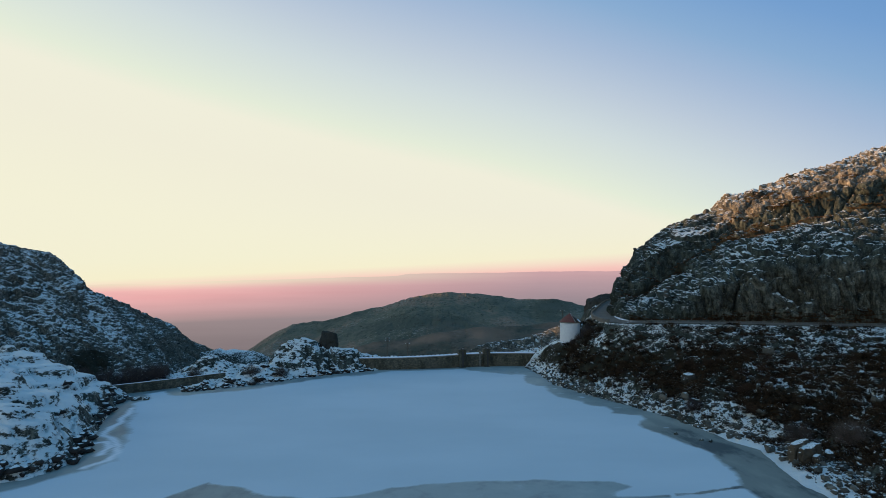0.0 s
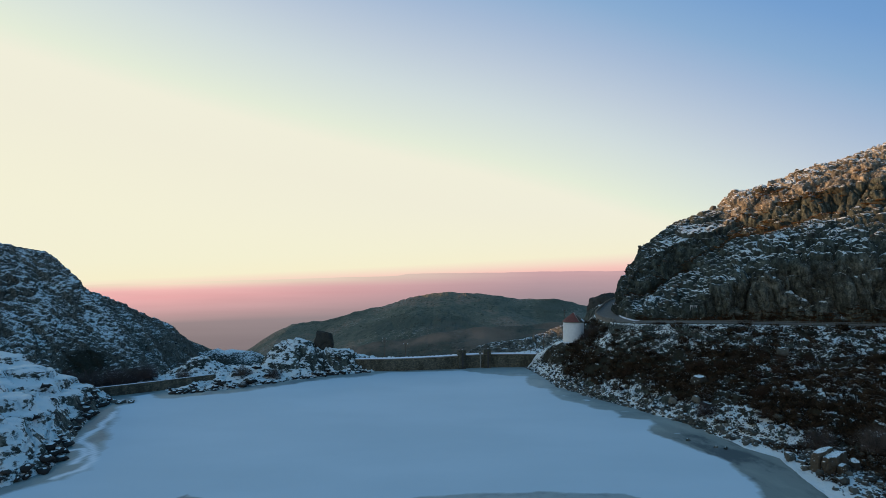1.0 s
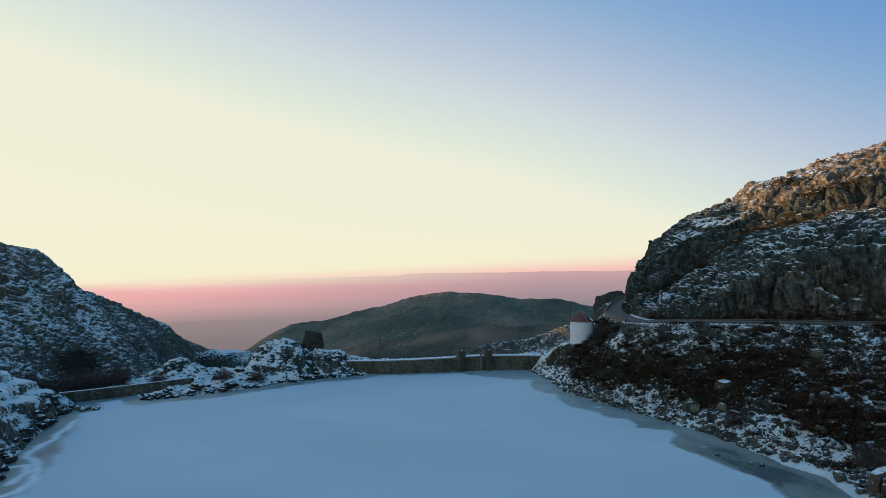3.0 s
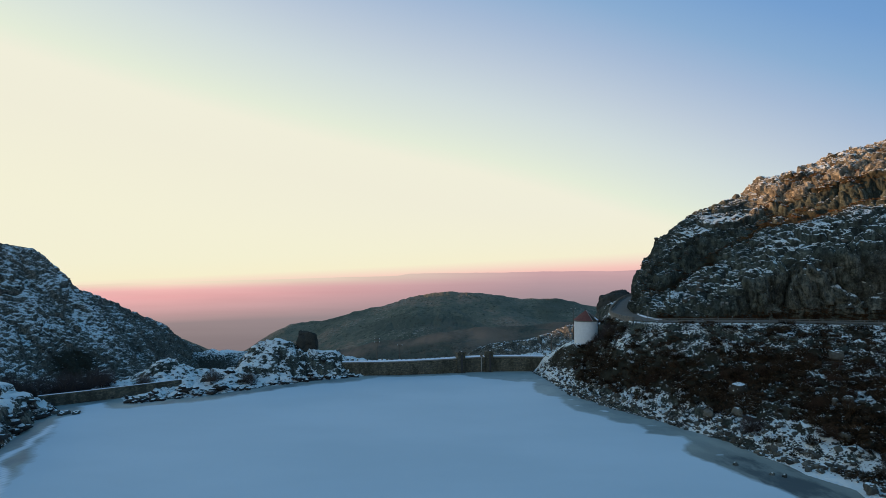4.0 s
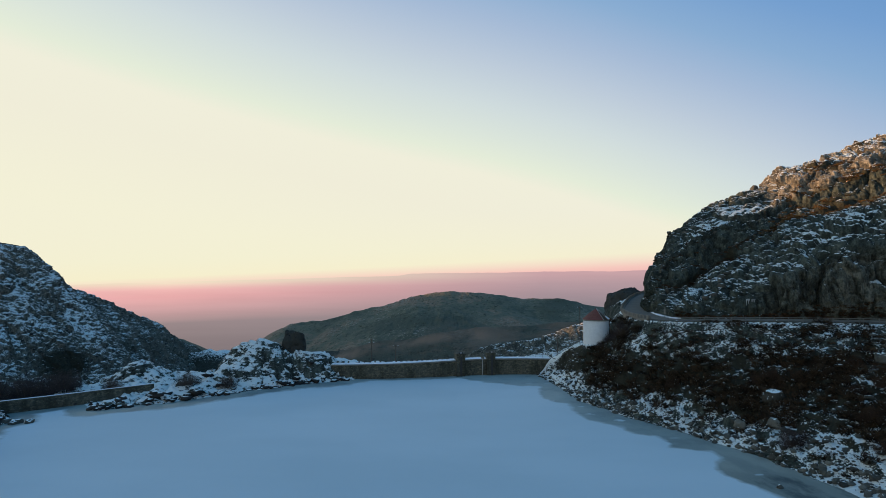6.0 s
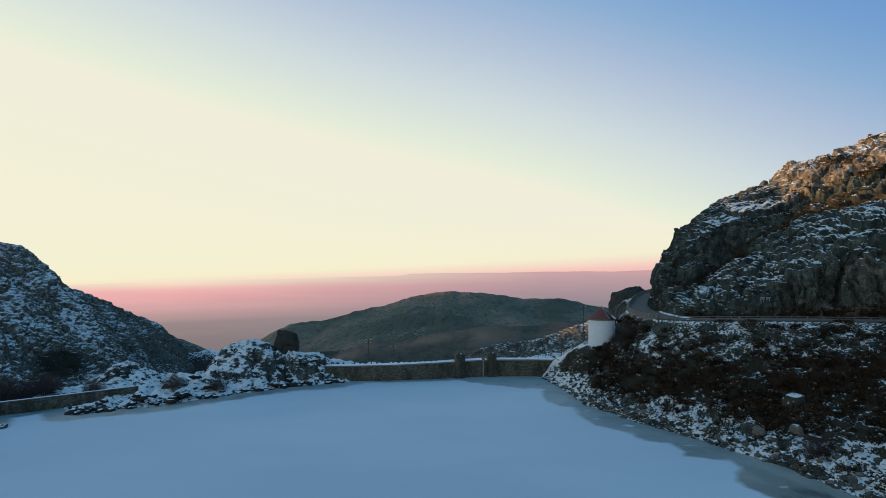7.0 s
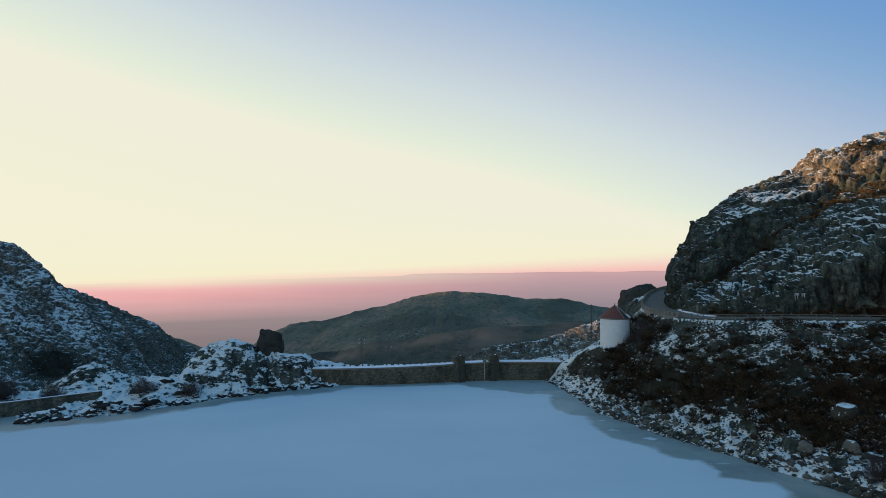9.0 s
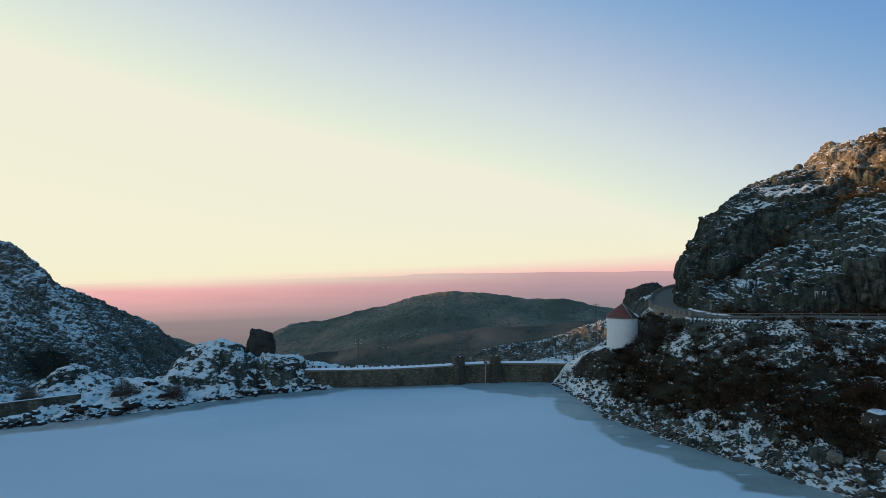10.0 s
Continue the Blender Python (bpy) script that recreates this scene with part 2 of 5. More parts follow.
def ledges(z, bend, step, sharp=0.55):
    """Breaks a slope into uneven treads and risers."""
    t = (z + bend) / step
    k = np.floor(t)
    return step * (k + smooth(t - k, sharp, 1.0)) - bend


def smooth(v, a, b):
    v = np.clip((v - a) / (b - a), 0, 1)
    return v * v * (3 - 2 * v)


def to_line(line, x, y, closed=False):
    """Distance to a line of plan points, and the line's third value at the nearest place."""
    best, third = np.full(x.shape, 1e9), np.zeros(x.shape)
    pts = list(line) + ([line[0]] if closed else [])
    for p, q in zip(pts, pts[1:]):
        ex, ey = q[0] - p[0], q[1] - p[1]
        u = np.clip(((x - p[0]) * ex + (y - p[1]) * ey) / (ex * ex + ey * ey), 0, 1)
        d = np.hypot(x - p[0] - u * ex, y - p[1] - u * ey)
        near = d < best
        best = np.where(near, d, best)
        if len(p) > 2:
            third = np.where(near, p[2] + u * (q[2] - p[2]), third)
    return best, third


def inside(line, x, y):
    odd = np.zeros(x.shape, bool)
    for p, q in zip(line, [*line[1:], line[0]]):
        if p[1] == q[1]:
            continue
        cross = ((p[1] > y) != (q[1] > y)) & (x < (q[0] - p[0]) * (y - p[1]) / (q[1] - p[1]) + p[0])
        odd ^= cross
    return odd


def hashed3(ix, iy, iz, seed):
    return hashed(ix + iz * 57.0, iy - iz * 131.0, seed)


def noise3(p, size, seed):
    """Smooth noise in space, from -1 to 1."""
    q = p / size
    i = np.floor(q)
    f = q - i
    f = f * f * (3 - 2 * f)
    out = 0
    for cx in (0, 1):
        for cy in (0, 1):
            for cz in (0, 1):
                w = (f[..., 0] if cx else 1 - f[..., 0]) * (f[..., 1] if cy else 1 - f[..., 1]) * (f[..., 2] if cz else 1 - f[..., 2])
                out = out + w * hashed3(i[..., 0] + cx, i[..., 1] + cy, i[..., 2] + cz, seed)
    return out * 2 - 1


def fbm3(p, size, octaves, seed, gain=0.5):
    total, amp, norm = 0, 1.0, 0
    for k in range(octaves):
        total, norm = total + amp * noise3(p * 2.03**k + 7.3 * k, size, seed + k), norm + amp
        amp *= gain
    return total / norm


def blocks3(p, size, seed, tilt=0.9):
    """Jointed granite in space: each block has its own height, tilted face and rounded edge (about -1 to 1); also the distance to the next joint."""
    q = p / size
    i = np.floor(q)
    f1, f2, out = np.full(q.shape[:-1], 9.0), np.full(q.shape[:-1], 9.0), np.zeros(q.shape[:-1])
    for ox in (-1, 0, 1):
        for oy in (-1, 0, 1):
            for oz in (-1, 0, 1):
                c = [i[..., k] + o for k, o in enumerate((ox, oy, oz))]
                d = [q[..., k] - c[k] - hashed3(*c, seed + k) for k in range(3)]
                r = np.sqrt(d[0] ** 2 + d[1] ** 2 + d[2] ** 2)
                near = r < f1
                h = (hashed3(*c, seed + 5) - 0.5) * 1.5 + tilt * sum((hashed3(*c, seed + 6 + k) - 0.5) * d[k] for k in range(3))
                f2 = np.where(near, f1, np.minimum(f2, r))
                out, f1 = np.where(near, h, out), np.where(near, r, f1)
    gap = f2 - f1
    return out + 0.6 * np.minimum(gap * 1.8, 1) ** 0.7 - 0.4, gap


# ---- the plan ----
LAKE = [(46, -120), (47, 0), (42, 40), (39.3, 60), (39.5, 68.5), (40.7, 74.5), (41.3, 79.0), (39.3, 83.4), (38.8, 88.5), (37.2, 95), (32.8, 105.5), (28.0, 114), (23.8, 125), (22.4, 137), (20.9, 147), (20.6, 151.5),
        (10, 151.6), (-2, 148.2), (-14.5, 146.2), (-16.2, 143.8), (-20, 141.6), (-25, 139.2), (-31, 133.8), (-37, 127.8), (-43, 122), (-50.5, 117), (-55, 122), (-63, 115.5),
        (-58, 110.5), (-58.6, 106), (-53, 92.4), (-48, 81.6), (-44.8, 73.5), (-47, 67.5), (-56, 60), (-62, 20), (-62, -120)]
# lake-side edge of the road, with its height
ROAD = [(150, 92, 13.8), (110, 101, 13.6), (82, 108, 13.4), (70, 111, 13.4), (57, 114.8, 13.4), (47, 117.6, 13.3), (39.5, 121.0, 13.0), (35.6, 127, 12.8),
        (35.0, 135, 12.8), (37, 148, 13.0), (41, 160, 13.3), (44.5, 169, 13.6), (48, 178, 14.4), (53, 186, 15.3), (60, 193, 16.2), (72, 199, 17.2)]
MASSIF = [(p[0], p[1]) for p in ROAD] + [(130, 240), (420, 240), (420, 40), (150, 70)]
ROAD_W = 6.6
# rows of the massif's form, from the road upward; each runs from the far end of the road round the bend
FOOT = [(130, 103, 13.7), (111.5, 107.4, 13.6), (92, 112, 13.5), (76, 116.2, 13.4), (63.5, 119.8, 13.4), (53, 123.3, 13.3), (45.4, 126.8, 13.1), (41.4, 132.5, 12.9), (41.3, 145, 13.0), (45.0, 158, 13.3), (51.3, 173, 14.2), (59, 183, 15.5)]
BROW = [(131, 106, 27), (112, 110.2, 27), (92.6, 114.4, 26.4), (76.6, 117.8, 25.4), (64.2, 121.2, 23.6), (54.0, 126.6, 18.6), (47.0, 130.8, 15.6), (42.6, 135, 14.6), (42.2, 145.6, 15.2), (45.8, 158, 16.4), (51.8, 172.4, 17.4), (60, 182, 18.5)]
MID = [(133, 116, 36), (114, 120, 34.5), (94.5, 126, 33.5), (79, 130, 31.5), (69, 131.5, 28.2), (57.5, 136, 21.8), (50, 138.6, 18.0), (44.8, 139, 15.6), (42.9, 147, 17.2), (46.1, 158.4, 19.4), (52.4, 172.4, 20.4), (60.5, 182, 21)]
GULLY = [(135, 125, 42), (116, 130, 40), (98, 139, 38.2), (86.5, 146, 35.6), (76.5, 150.6, 32.0), (66, 150.6, 27.8), (54, 148.6, 20.6), (46.8, 145.5, 17.2), (44.4, 149.6, 19.4), (47.8, 159.4, 22.0), (53.4, 172.6, 23.6), (61, 182, 23.5)]
RIM = [(136, 128, 50), (117, 133, 47.5), (99, 142.5, 44.2), (87, 151, 41.0), (79, 157.2, 36.8), (71.5, 157.2, 34.6), (60.5, 156.6, 30.6), (52, 154.8, 25.8), (49.2, 157, 24.0), (52.2, 164, 25.0), (56.8, 174, 30.2), (63, 182, 28)]
CRAG = [(137, 134, 54.5), (118, 139, 52.3), (100.5, 150, 48.0), (89, 157.4, 44.6), (82.6, 162.6, 42.9), (76.8, 162.8, 36.8), (64, 161.5, 33.7), (57, 160.5, 30.8), (54.8, 162.5, 29.8), (57.0, 168, 30.0), (60.8, 175.4, 32.2), (66, 182, 29)]
CREST = [(140, 165, 60), (120, 170, 56.2), (103, 174.5, 50.4), (94, 176.5, 46.9), (85.6, 179.5, 44.8), (80.6, 177, 41.2), (69, 173.4, 37.6), (64, 172, 35.2), (63.2, 173, 34.0), (63.4, 174.8, 33.6), (66, 178, 33.0), (69, 182, 30)]
BACK = [(150, 225, 20), (128, 222, 16), (112, 218, 14), (102, 214, 14), (96, 210, 14), (90, 206, 14), (84, 203, 14), (80, 200, 14), (78, 198, 14), (76, 196, 14), (74, 194, 14), (72, 190, 14)]


def ridge(x, y, line, fall, rough=0.0):
    d, z = to_line(line, x, y)
    return z - fall * d + rough


KNOLL = [(-252, 610, -56.2), (-231, 611, -52.3), (-212, 610, -53.2), (-191, 610, -55.8), (-178, 608, -60.8)]


def heights(x, y):
    """Height, snow cover and dry grass of the ground at plan places."""
    x0, y0 = x, y
    wx, wy = fbm(x, y, 14, 4, 3) * 1.6, fbm(x, y, 14, 4, 9) * 1.6
    rag = fbm(x, y, 2.6, 3, 12) * 0.55
    ex, ey = x + wx * 0.4 + rag, y + wy * 0.4 - rag
    lake = to_line(LAKE, ex, ey, True)[0]
    lake = np.where(inside(LAKE, ex, ey), -lake, lake)
    on = np.clip(lake, 0, None)

    # land behind the dam: it falls away into the valley
    beyond = smooth(y, 156, 250)
    z = -60 * beyond - 90 * smooth(y, 260, 560) - 650 * smooth(y, 600, 2000)
    snow, grass = np.full(x.shape, 0.30), np.zeros(x.shape)

    # left bank
    leftw = smooth(-x, -8, 6)
    bank = np.minimum(on * 0.4, 2.2 + on * 0.02 - 1.5 * smooth(-x, 38, 44) + 3.4 * np.exp(-(((x + 53.5) / 4.2) ** 2 + ((y - 137.5) / 5) ** 2)) - 0.9 * smooth(x, -25, -19)) * (1 - beyond)
    crag = 2.6 * np.exp(-(((x + 21.5) / 3.8) ** 2 + ((y - 147.0) / 4.5) ** 2)) + 6.0 * np.exp(-(((x + 35) / 6.5) ** 2 + ((y - 142.5) / 5.5) ** 2)) * smooth(x + 0.25 * (y - 140), -43, -39.5) + 2.0 * np.exp(-(((x + 27.5) / 6) ** 2 + ((y - 146) / 5) ** 2))
    mound = (5.9 * (1 - np.exp(-on / 4.2)) + 0.15 * on) * smooth(y, 118, 107) * smooth(-x, 38, 58)
    rough = blocks(x + wx, y + wy, 6.0, 26) * 1.1 - 0.5 + facets(x + wx, y + wy, 3.6, 21) * 0.42 + facets(x + wx, y + wy, 1.6, 31) * 0.24 + facets(x + wx, y + wy, 0.8, 36) * 0.07
    rough = rough * (0.7 + 0.3 * smooth(crag + mound, 0.3, 2.0) + 0.5 * smooth(-x, 38, 43) * smooth(y, 118, 126))
    joint = np.minimum(blocks(x + wx * 1.6, y + wy * 1.6, 7.0, 64), blocks(x + wx, y + wy, 3.3, 67) + 0.10)
    split = 0.75 * np.exp(-((joint / 0.13) ** 2)) * smooth(mound + crag, 0.3, 1.5)
    rough = rough * (1 - 0.5 * smooth(crag, 0.5, 2.5)) + knobs(x + wx, y + wy, 4.5, 29) * 0.5 * smooth(crag, 0.5, 2.5)
    rough = rough * (1 - 0.65 * smooth(mound, 0.3, 2)) + (knobs(x + wx, y + wy, 8.0, 27) * 1.15 + knobs(x + wx, y, 3.4, 28) * 0.42) * smooth(mound, 0.3, 2.0)
    z_left = bank + crag * smooth(on, 0, 5) + mound + (rough - split) * smooth(on, 0, 2.5) * (1 - beyond)
    steps_w = 0.35 + 0.45 * smooth(on, 6.5, 3.5) * smooth(y, 114, 120) + 0.3 * smooth(mound, 0.2, 1.0) * smooth(on, 12, 6) + 0.25 * smooth(crag, 0.4, 1.5)
    strata = 0.38 * (x + 30) * smooth(crag, 0.2, 1.5)  # beds of the crag dip towards the dam
    z_left = z_left * (1 - steps_w) + steps_w * ledges(z_left, fbm(x, y, 7, 3, 23) * 0.9 + 0.05 * y + strata, 0.75 + 0.3 * smooth(crag, 1, 5) + 1.0 * smooth(mound, 0.5, 3), 0.80)
    behind = ((x + 63) * -0.73 + (y - 114) * 0.68)  # metres behind the saddle wall
    saddle = smooth(behind, 1.5, 16) * smooth(-x, 59, 66) * smooth(y, 108, 116)
    z_left = z_left * (1 - saddle) - 0.8 * saddle - 7 * smooth(y, 142, 156) * smooth(-x, 41, 47)
    z = z + z_left * leftw
    snow = snow + leftw * (1 - beyond) * (0.27 - 0.12 * smooth(on, 2.5, 0.3) - 0.08 * smooth(crag, 0.4, 2.2) - 0.06 + 0.20 * fbm(x, y, 6, 4, 33) + 0.15 * smooth(mound, 0.4, 2) + 0.19 * smooth(crag, 0.3, 1.2) * smooth(x, -38, -33))

    # right bank, below the road
    road_d, road_z = to_line(ROAD, x, y)
    on_massif = inside(MASSIF, x, y)
    strand = 6.8 * smooth(y, 94, 76)  # flat snowy strand at the foot of the bank
    up_on = np.clip(on - strand, 0, None)
    u = up_on / (up_on + road_d + 0.01)
    rightw = smooth(x, 6, 20) * (1 - smooth(y, 150, 185) * smooth(40 - x, -6, 6)) * (1 - smooth(y, 186, 215))
    z_right = (road_z - 0.2) * u ** (0.85 + 0.25 * smooth(y, 90, 102) + 0.3 * smooth(y, 104, 122)) + (facets(x + wx, y + wy, 2.6, 41) * 0.55 + facets(x, y, 1.2, 51) * 0.38 + facets(x, y, 0.7, 56) * 0.15) * smooth(up_on, 0, 2) * smooth(road_d, 0.3, 3) + 0.3 * smooth(on, 0, 2.5) + 0.06 * np.minimum(on, strand)
    pad = np.exp(-((np.hypot(x - 30.3, y - 141.2) / 4.6) ** 4))
    z_right = z_right * (1 - pad) + pad * (7.5 + fbm(x, y, 3, 3, 60) * 0.15)
    ramp_d, ramp_z = to_line([(24.6, 152, 3.2), (25.6, 149.5, 4.4), (28.0, 145.2, 7.0)], x, y)
    ramp_w = np.exp(-((ramp_d / 2.6) ** 4))
    z_right = z_right * (1 - ramp_w) + ramp_z * ramp_w
    right = rightw * ~on_massif
    z = z * (1 - right) + z_right * right
    patchy = fbm(x, y, 6, 3, 61)
    narrow = smooth(y, 116, 128)  # the short bank under the mill
    lift = 0.07 * smooth(x, 38, 46)
    high = smooth(u, 0.60 - 0.06 * narrow + lift, 0.74 - 0.06 * narrow + lift) * (1 - 0.45 * smooth(x, 54, 72))
    wide = 3.2 * smooth(y, 98, 86)  # the stony foot widens towards the near end
    stony = smooth((on - wide) * (1 + 0.5 * narrow), 5.6, 3.4) * smooth(y, 70, 78)
    slope_snow = -0.12 + 0.05 * smooth(x, 44, 52) * smooth(y, 104, 94) + 0.16 * patchy + high * (0.38 + 0.10 * smooth(x, 52, 41) + 0.22 * patchy) + 0.30 * np.exp(-(((x - 35) / 4.5) ** 2 + ((y - 122) / 8) ** 2)) - 0.12 * smooth(road_d, 2.2, 1.0) * smooth(x, 50, 60) + 0.08 * smooth(road_d, 5, 1.5) * smooth(x, 54, 46) + 1.25 * ramp_w + (0.45 * smooth(on, 4.6, 2.6) - 0.02) * smooth(y, 124, 132) + 0.50 * stony - 0.55 * smooth(on, 1.3, 0.3) * smooth(fbm(x, y, 5, 2, 63), -0.35, 0.1) * smooth(y, 80, 90) + 0.6 * smooth(y, 88, 78) * smooth(on, 5.0, 3.4)
    slope_snow = slope_snow - 0.45 * smooth(y, 158, 170) + (0.22 + 0.5 * patchy) * smooth(y, 129, 135) * smooth(x, 31.5, 28.5) + smooth(x, 50, 58) * (0.15 * smooth(u, 0.2, 0.35) * smooth(u, 0.66, 0.56) - 0.10 * high)
    snow = snow * (1 - right) + slope_snow * right
    grass = grass + right * 1.2 * smooth(up_on * (1 + 0.5 * narrow), 2.6, 4.8) * (1 - 0.6 * high)

    # the road's bench, the cliff above it and the dome
    inn = np.clip(road_d - ROAD_W, 0, None)
    # under the rock sheet the ground is a plain bench; past it the mountain goes on as an even slope
    massif = np.where(inn <= 0, road_z, road_z - 1.2 * smooth(inn, 0.0, 1.2) + 0.42 * np.clip(inn, 0, 90) * smooth(x, 128, 150) * smooth(y, 330, 200))
    bench = smooth(inn, 0.5, 0.0) * on_massif
    z = np.where(on_massif, massif, z)
    snow = np.where(on_massif, 0.34 + 0.42 * fbm(x, y, 17, 3, 131), snow) - 0.75 * bench
    grass = np.where(on_massif, 0.3, grass)

    # ridges beyond the dam, the far hills and the left hillside
    ruff = fbm(x, y, 60, 5, 141)
    near_ridge = ridge(x, y, [(2, 226, -10), (14, 228, -3.4), (34, 230, -0.4), (50, 232, 4.6), (90, 236, 8)], 0.55) + facets(x, y, 5, 151) * 0.35 + facets(x, y, 2.2, 156) * 0.4 + facets(x, y, 1.2, 157) * 0.2 + ruff
    mid_ridge = ridge(x, y, [(-140, 640, -62), (-88, 620, -51), (-49, 618, -43), (-17, 618, -39), (32, 622, -31), (115, 630, -26), (300, 650, -20)], 0.33) + ruff * 4 + fbm(x, y, 38, 4, 193, 0.6) * 3.5
    far_hill = ridge(x, y, [(-420, 1120, -150), (-321, 1110, -86), (-280, 1105, -67), (-225, 1100, -62), (-173, 1100, -46), (-46, 1100, -13), (-4, 1100, -8), (60, 1100, -8),
                            (112, 1100, -12), (155, 1100, -21), (228, 1100, -21), (292, 1110, -36), (420, 1120, -60)], 0.30) + ruff * 5 + fbm(x, y, 26, 4, 191, 0.65) * 2.6 + np.clip(facets(x, y, 16, 195) + 0.1, 0, 1) * 2.6 * smooth(fbm(x, y, 70, 2, 197), -0.1, 0.3)
    left_far = ridge(x, y, [(-620, 1010, -60), (-437, 1000, -83), (-380, 990, -108), (-300, 980, -150)], 0.3) + ruff * 4
    knoll = ridge(x, y, KNOLL, 0.5) + facets(x, y, 9, 211) * 1.6 + facets(x, y, 4.5, 213) * 0.8 + fbm(x, y, 20, 3, 215) * 1.5  # snowy rise past the foot of the left hillside
    # unseen ridge, added only to keep the sun off the far hill
    west = ridge(x, y, [(-1600, 700, 190), (-1400, 1020, 170), (-1390, 1300, 165)], 0.5)
    out = np.maximum(np.maximum(np.maximum(near_ridge, mid_ridge), np.maximum(far_hill, left_far)), np.maximum(west, knoll))
    take = smooth(y, 165, 210)
    z = np.maximum(z, np.where(take > 0, out, -900))
    hill_ruff = facets(x + ruff * 9, y, 30, 161) * 1.8 + facets(x + ruff * 5, y, 12, 166) * 1.5 + facets(x, y * 0.7, 6.0, 171) * 1.2 + ruff * 6 - 2
    # unseen near crest shaped to shade the massif; its notch lets sun onto near_ridge
    hill = ridge(x, y, [(-440, -300, 100), (-405, 0, 88), (-400, 108, 86), (-396, 200, 84), (-394, 300, 82), (-390, 311, 46), (-384, 345, 42), (-356, 372, 44), (-332, 420, 48), (-308, 466, 42), (-306, 500, 24), (-302, 520, 13), (-293, 570, -5),
                        (-285, 602, -19), (-279, 640, -41), (-268, 690, -63)], 0.95) + hill_ruff - 15 * smooth(y, 318, 345) * smooth(y, 712, 690)
    shelf = 6 + 0.12 * np.clip(-x - 80, 0, 200) + ruff * 2 - 90 * smooth(y, 96, 240)
    leftland = np.maximum(hill, shelf)
    lw = smooth(-x, 74, 110) * (1 - smooth(y, 200, 320))
    z = np.where(-x > 74, np.maximum(z * (1 - lw) + lw * leftland, hill), z)
    onhill = (hill > z - 0.5) & (x < -120)
    snow = np.where(onhill, 0.52 + 0.17 * fbm(y + 0.25 * z + ruff * 14, z * 0.3, 22, 4, 181, 0.6) + 0.24 * fbm(x * 2.2 + z, y + z, 60, 4, 183, 0.6) - 0.19 * smooth(y, 410, 590) - 0.12 * smooth(z, 12, -22) * smooth(y, 150, 300), snow)
    hollow = smooth(behind, 2, 7) * smooth(-x, 58, 65) * smooth(y, 110, 118) * (1 - smooth(y, 290, 380))
    snow = snow - 0.5 * hollow * np.where(onhill, smooth(z, 14, -6), 1.0)
    far = smooth(y, 190, 300) * ~onhill
    snow = snow * (1 - far) + far * -0.7
    snow = np.where((knoll > z - 0.3) & (y > 500) & (y < 700), 0.40 - 0.50 * smooth(to_line(KNOLL, x, y)[0], 5, 24) + 0.34 * fbm(x, y, 13, 3, 217) - 0.1 * smooth(-x, 215, 245), snow)
    snow = np.where((near_ridge > z - 0.3) & (y < 300), -0.08 + 0.3 * fbm(x, y, 7, 3, 159), snow)
    grass = np.where(onhill, 0.25, grass * (1 - far) + far * (0.55 + 0.3 * ruff) + 0.8 * hollow)
    grass = np.where((near_ridge > z - 0.3) & (y > 160) & (y < 300) & ~onhill, 0.15, grass)
    z = np.where(lake < 0, -1.2 * smooth(-lake, 0, 1.5), z)
    z = np.where((lake >= 0) & (lake < 0.6), np.maximum(z, -0.05), z)
    return z, snow, grass, lake


def steps(*pieces):
    """Grid lines: pieces of (start, end, spacing)."""
    out = [np.arange(a, b, s) for a, b, s in pieces]
    return np.unique(np.concatenate(out + [np.array([pieces[-1][1]])]))


def grid_mesh(name, xs, ys, z, mat, layers=None, keep=None, plan=None):
    gx, gy = plan or np.meshgrid(xs, ys)
    co = np.stack([gx, gy, z], -1).reshape(-1, 3).astype(np.float32)
    w, h = len(xs), len(ys)
    i = (np.arange(h - 1)[:, None] * w + np.arange(w - 1)[None]).ravel()
    if keep is not None:
        i = i[keep.ravel()[i] & keep.ravel()[i + 1] & keep.ravel()[i + w] & keep.ravel()[i + w + 1]]
    quads = np.stack([i, i + 1, i + w + 1, i + w], 1).astype(np.int32)
    me = bpy.data.meshes.new(name)
    me.vertices.add(len(co))
    me.vertices.foreach_set("co", co.ravel())
    me.loops.add(quads.size)
    me.loops.foreach_set("vertex_index", quads.ravel())
    me.polygons.add(len(quads))
    me.polygons.foreach_set("loop_start", np.arange(0, quads.size, 4, dtype=np.int32))
    me.update(calc_edges=True)
    me.shade_smooth()
    for key, val in (layers or {}).items():
        me.attributes.new(key, "FLOAT", "POINT").data.foreach_set("value", val.ravel().astype(np.float32))
    me.materials.append(mat)
    return new(name, me)


xs = steps((-4600, -600, 200), (-600, -420, 15), (-420, -200, 5), (-200, -90, 2), (-90, -15, 0.36), (-15, 22, 0.6), (22, 62, 0.28), (62, 105, 0.4), (105, 180, 3), (180, 420, 12), (420, 4600, 200))
ys = steps((-600, 20, 20), (20, 60, 2), (60, 95, 0.36), (95, 155, 0.30), (155, 195, 0.6), (195, 250, 0.7), (250, 700, 4), (700, 1300, 6), (1300, 4600, 150))
GX, GY = np.meshgrid(xs, ys)
GZ, SNOWY, GRASSY, LAKE_D = heights(GX, GY)
GRAIN = np.where(GX < -120, 0.34, np.where((GX < -8) & (GY < 170), 0.72, np.where((GX > 15) & (GY < 160), 2.0, 1.0)))
MOOR = smooth(GY, 290, 420) * ((GX > -180) | (GY > 760)) * ((GX > -105) | (GY > 700)) * (0.42 + 0.58 * smooth(GY, 680, 820))
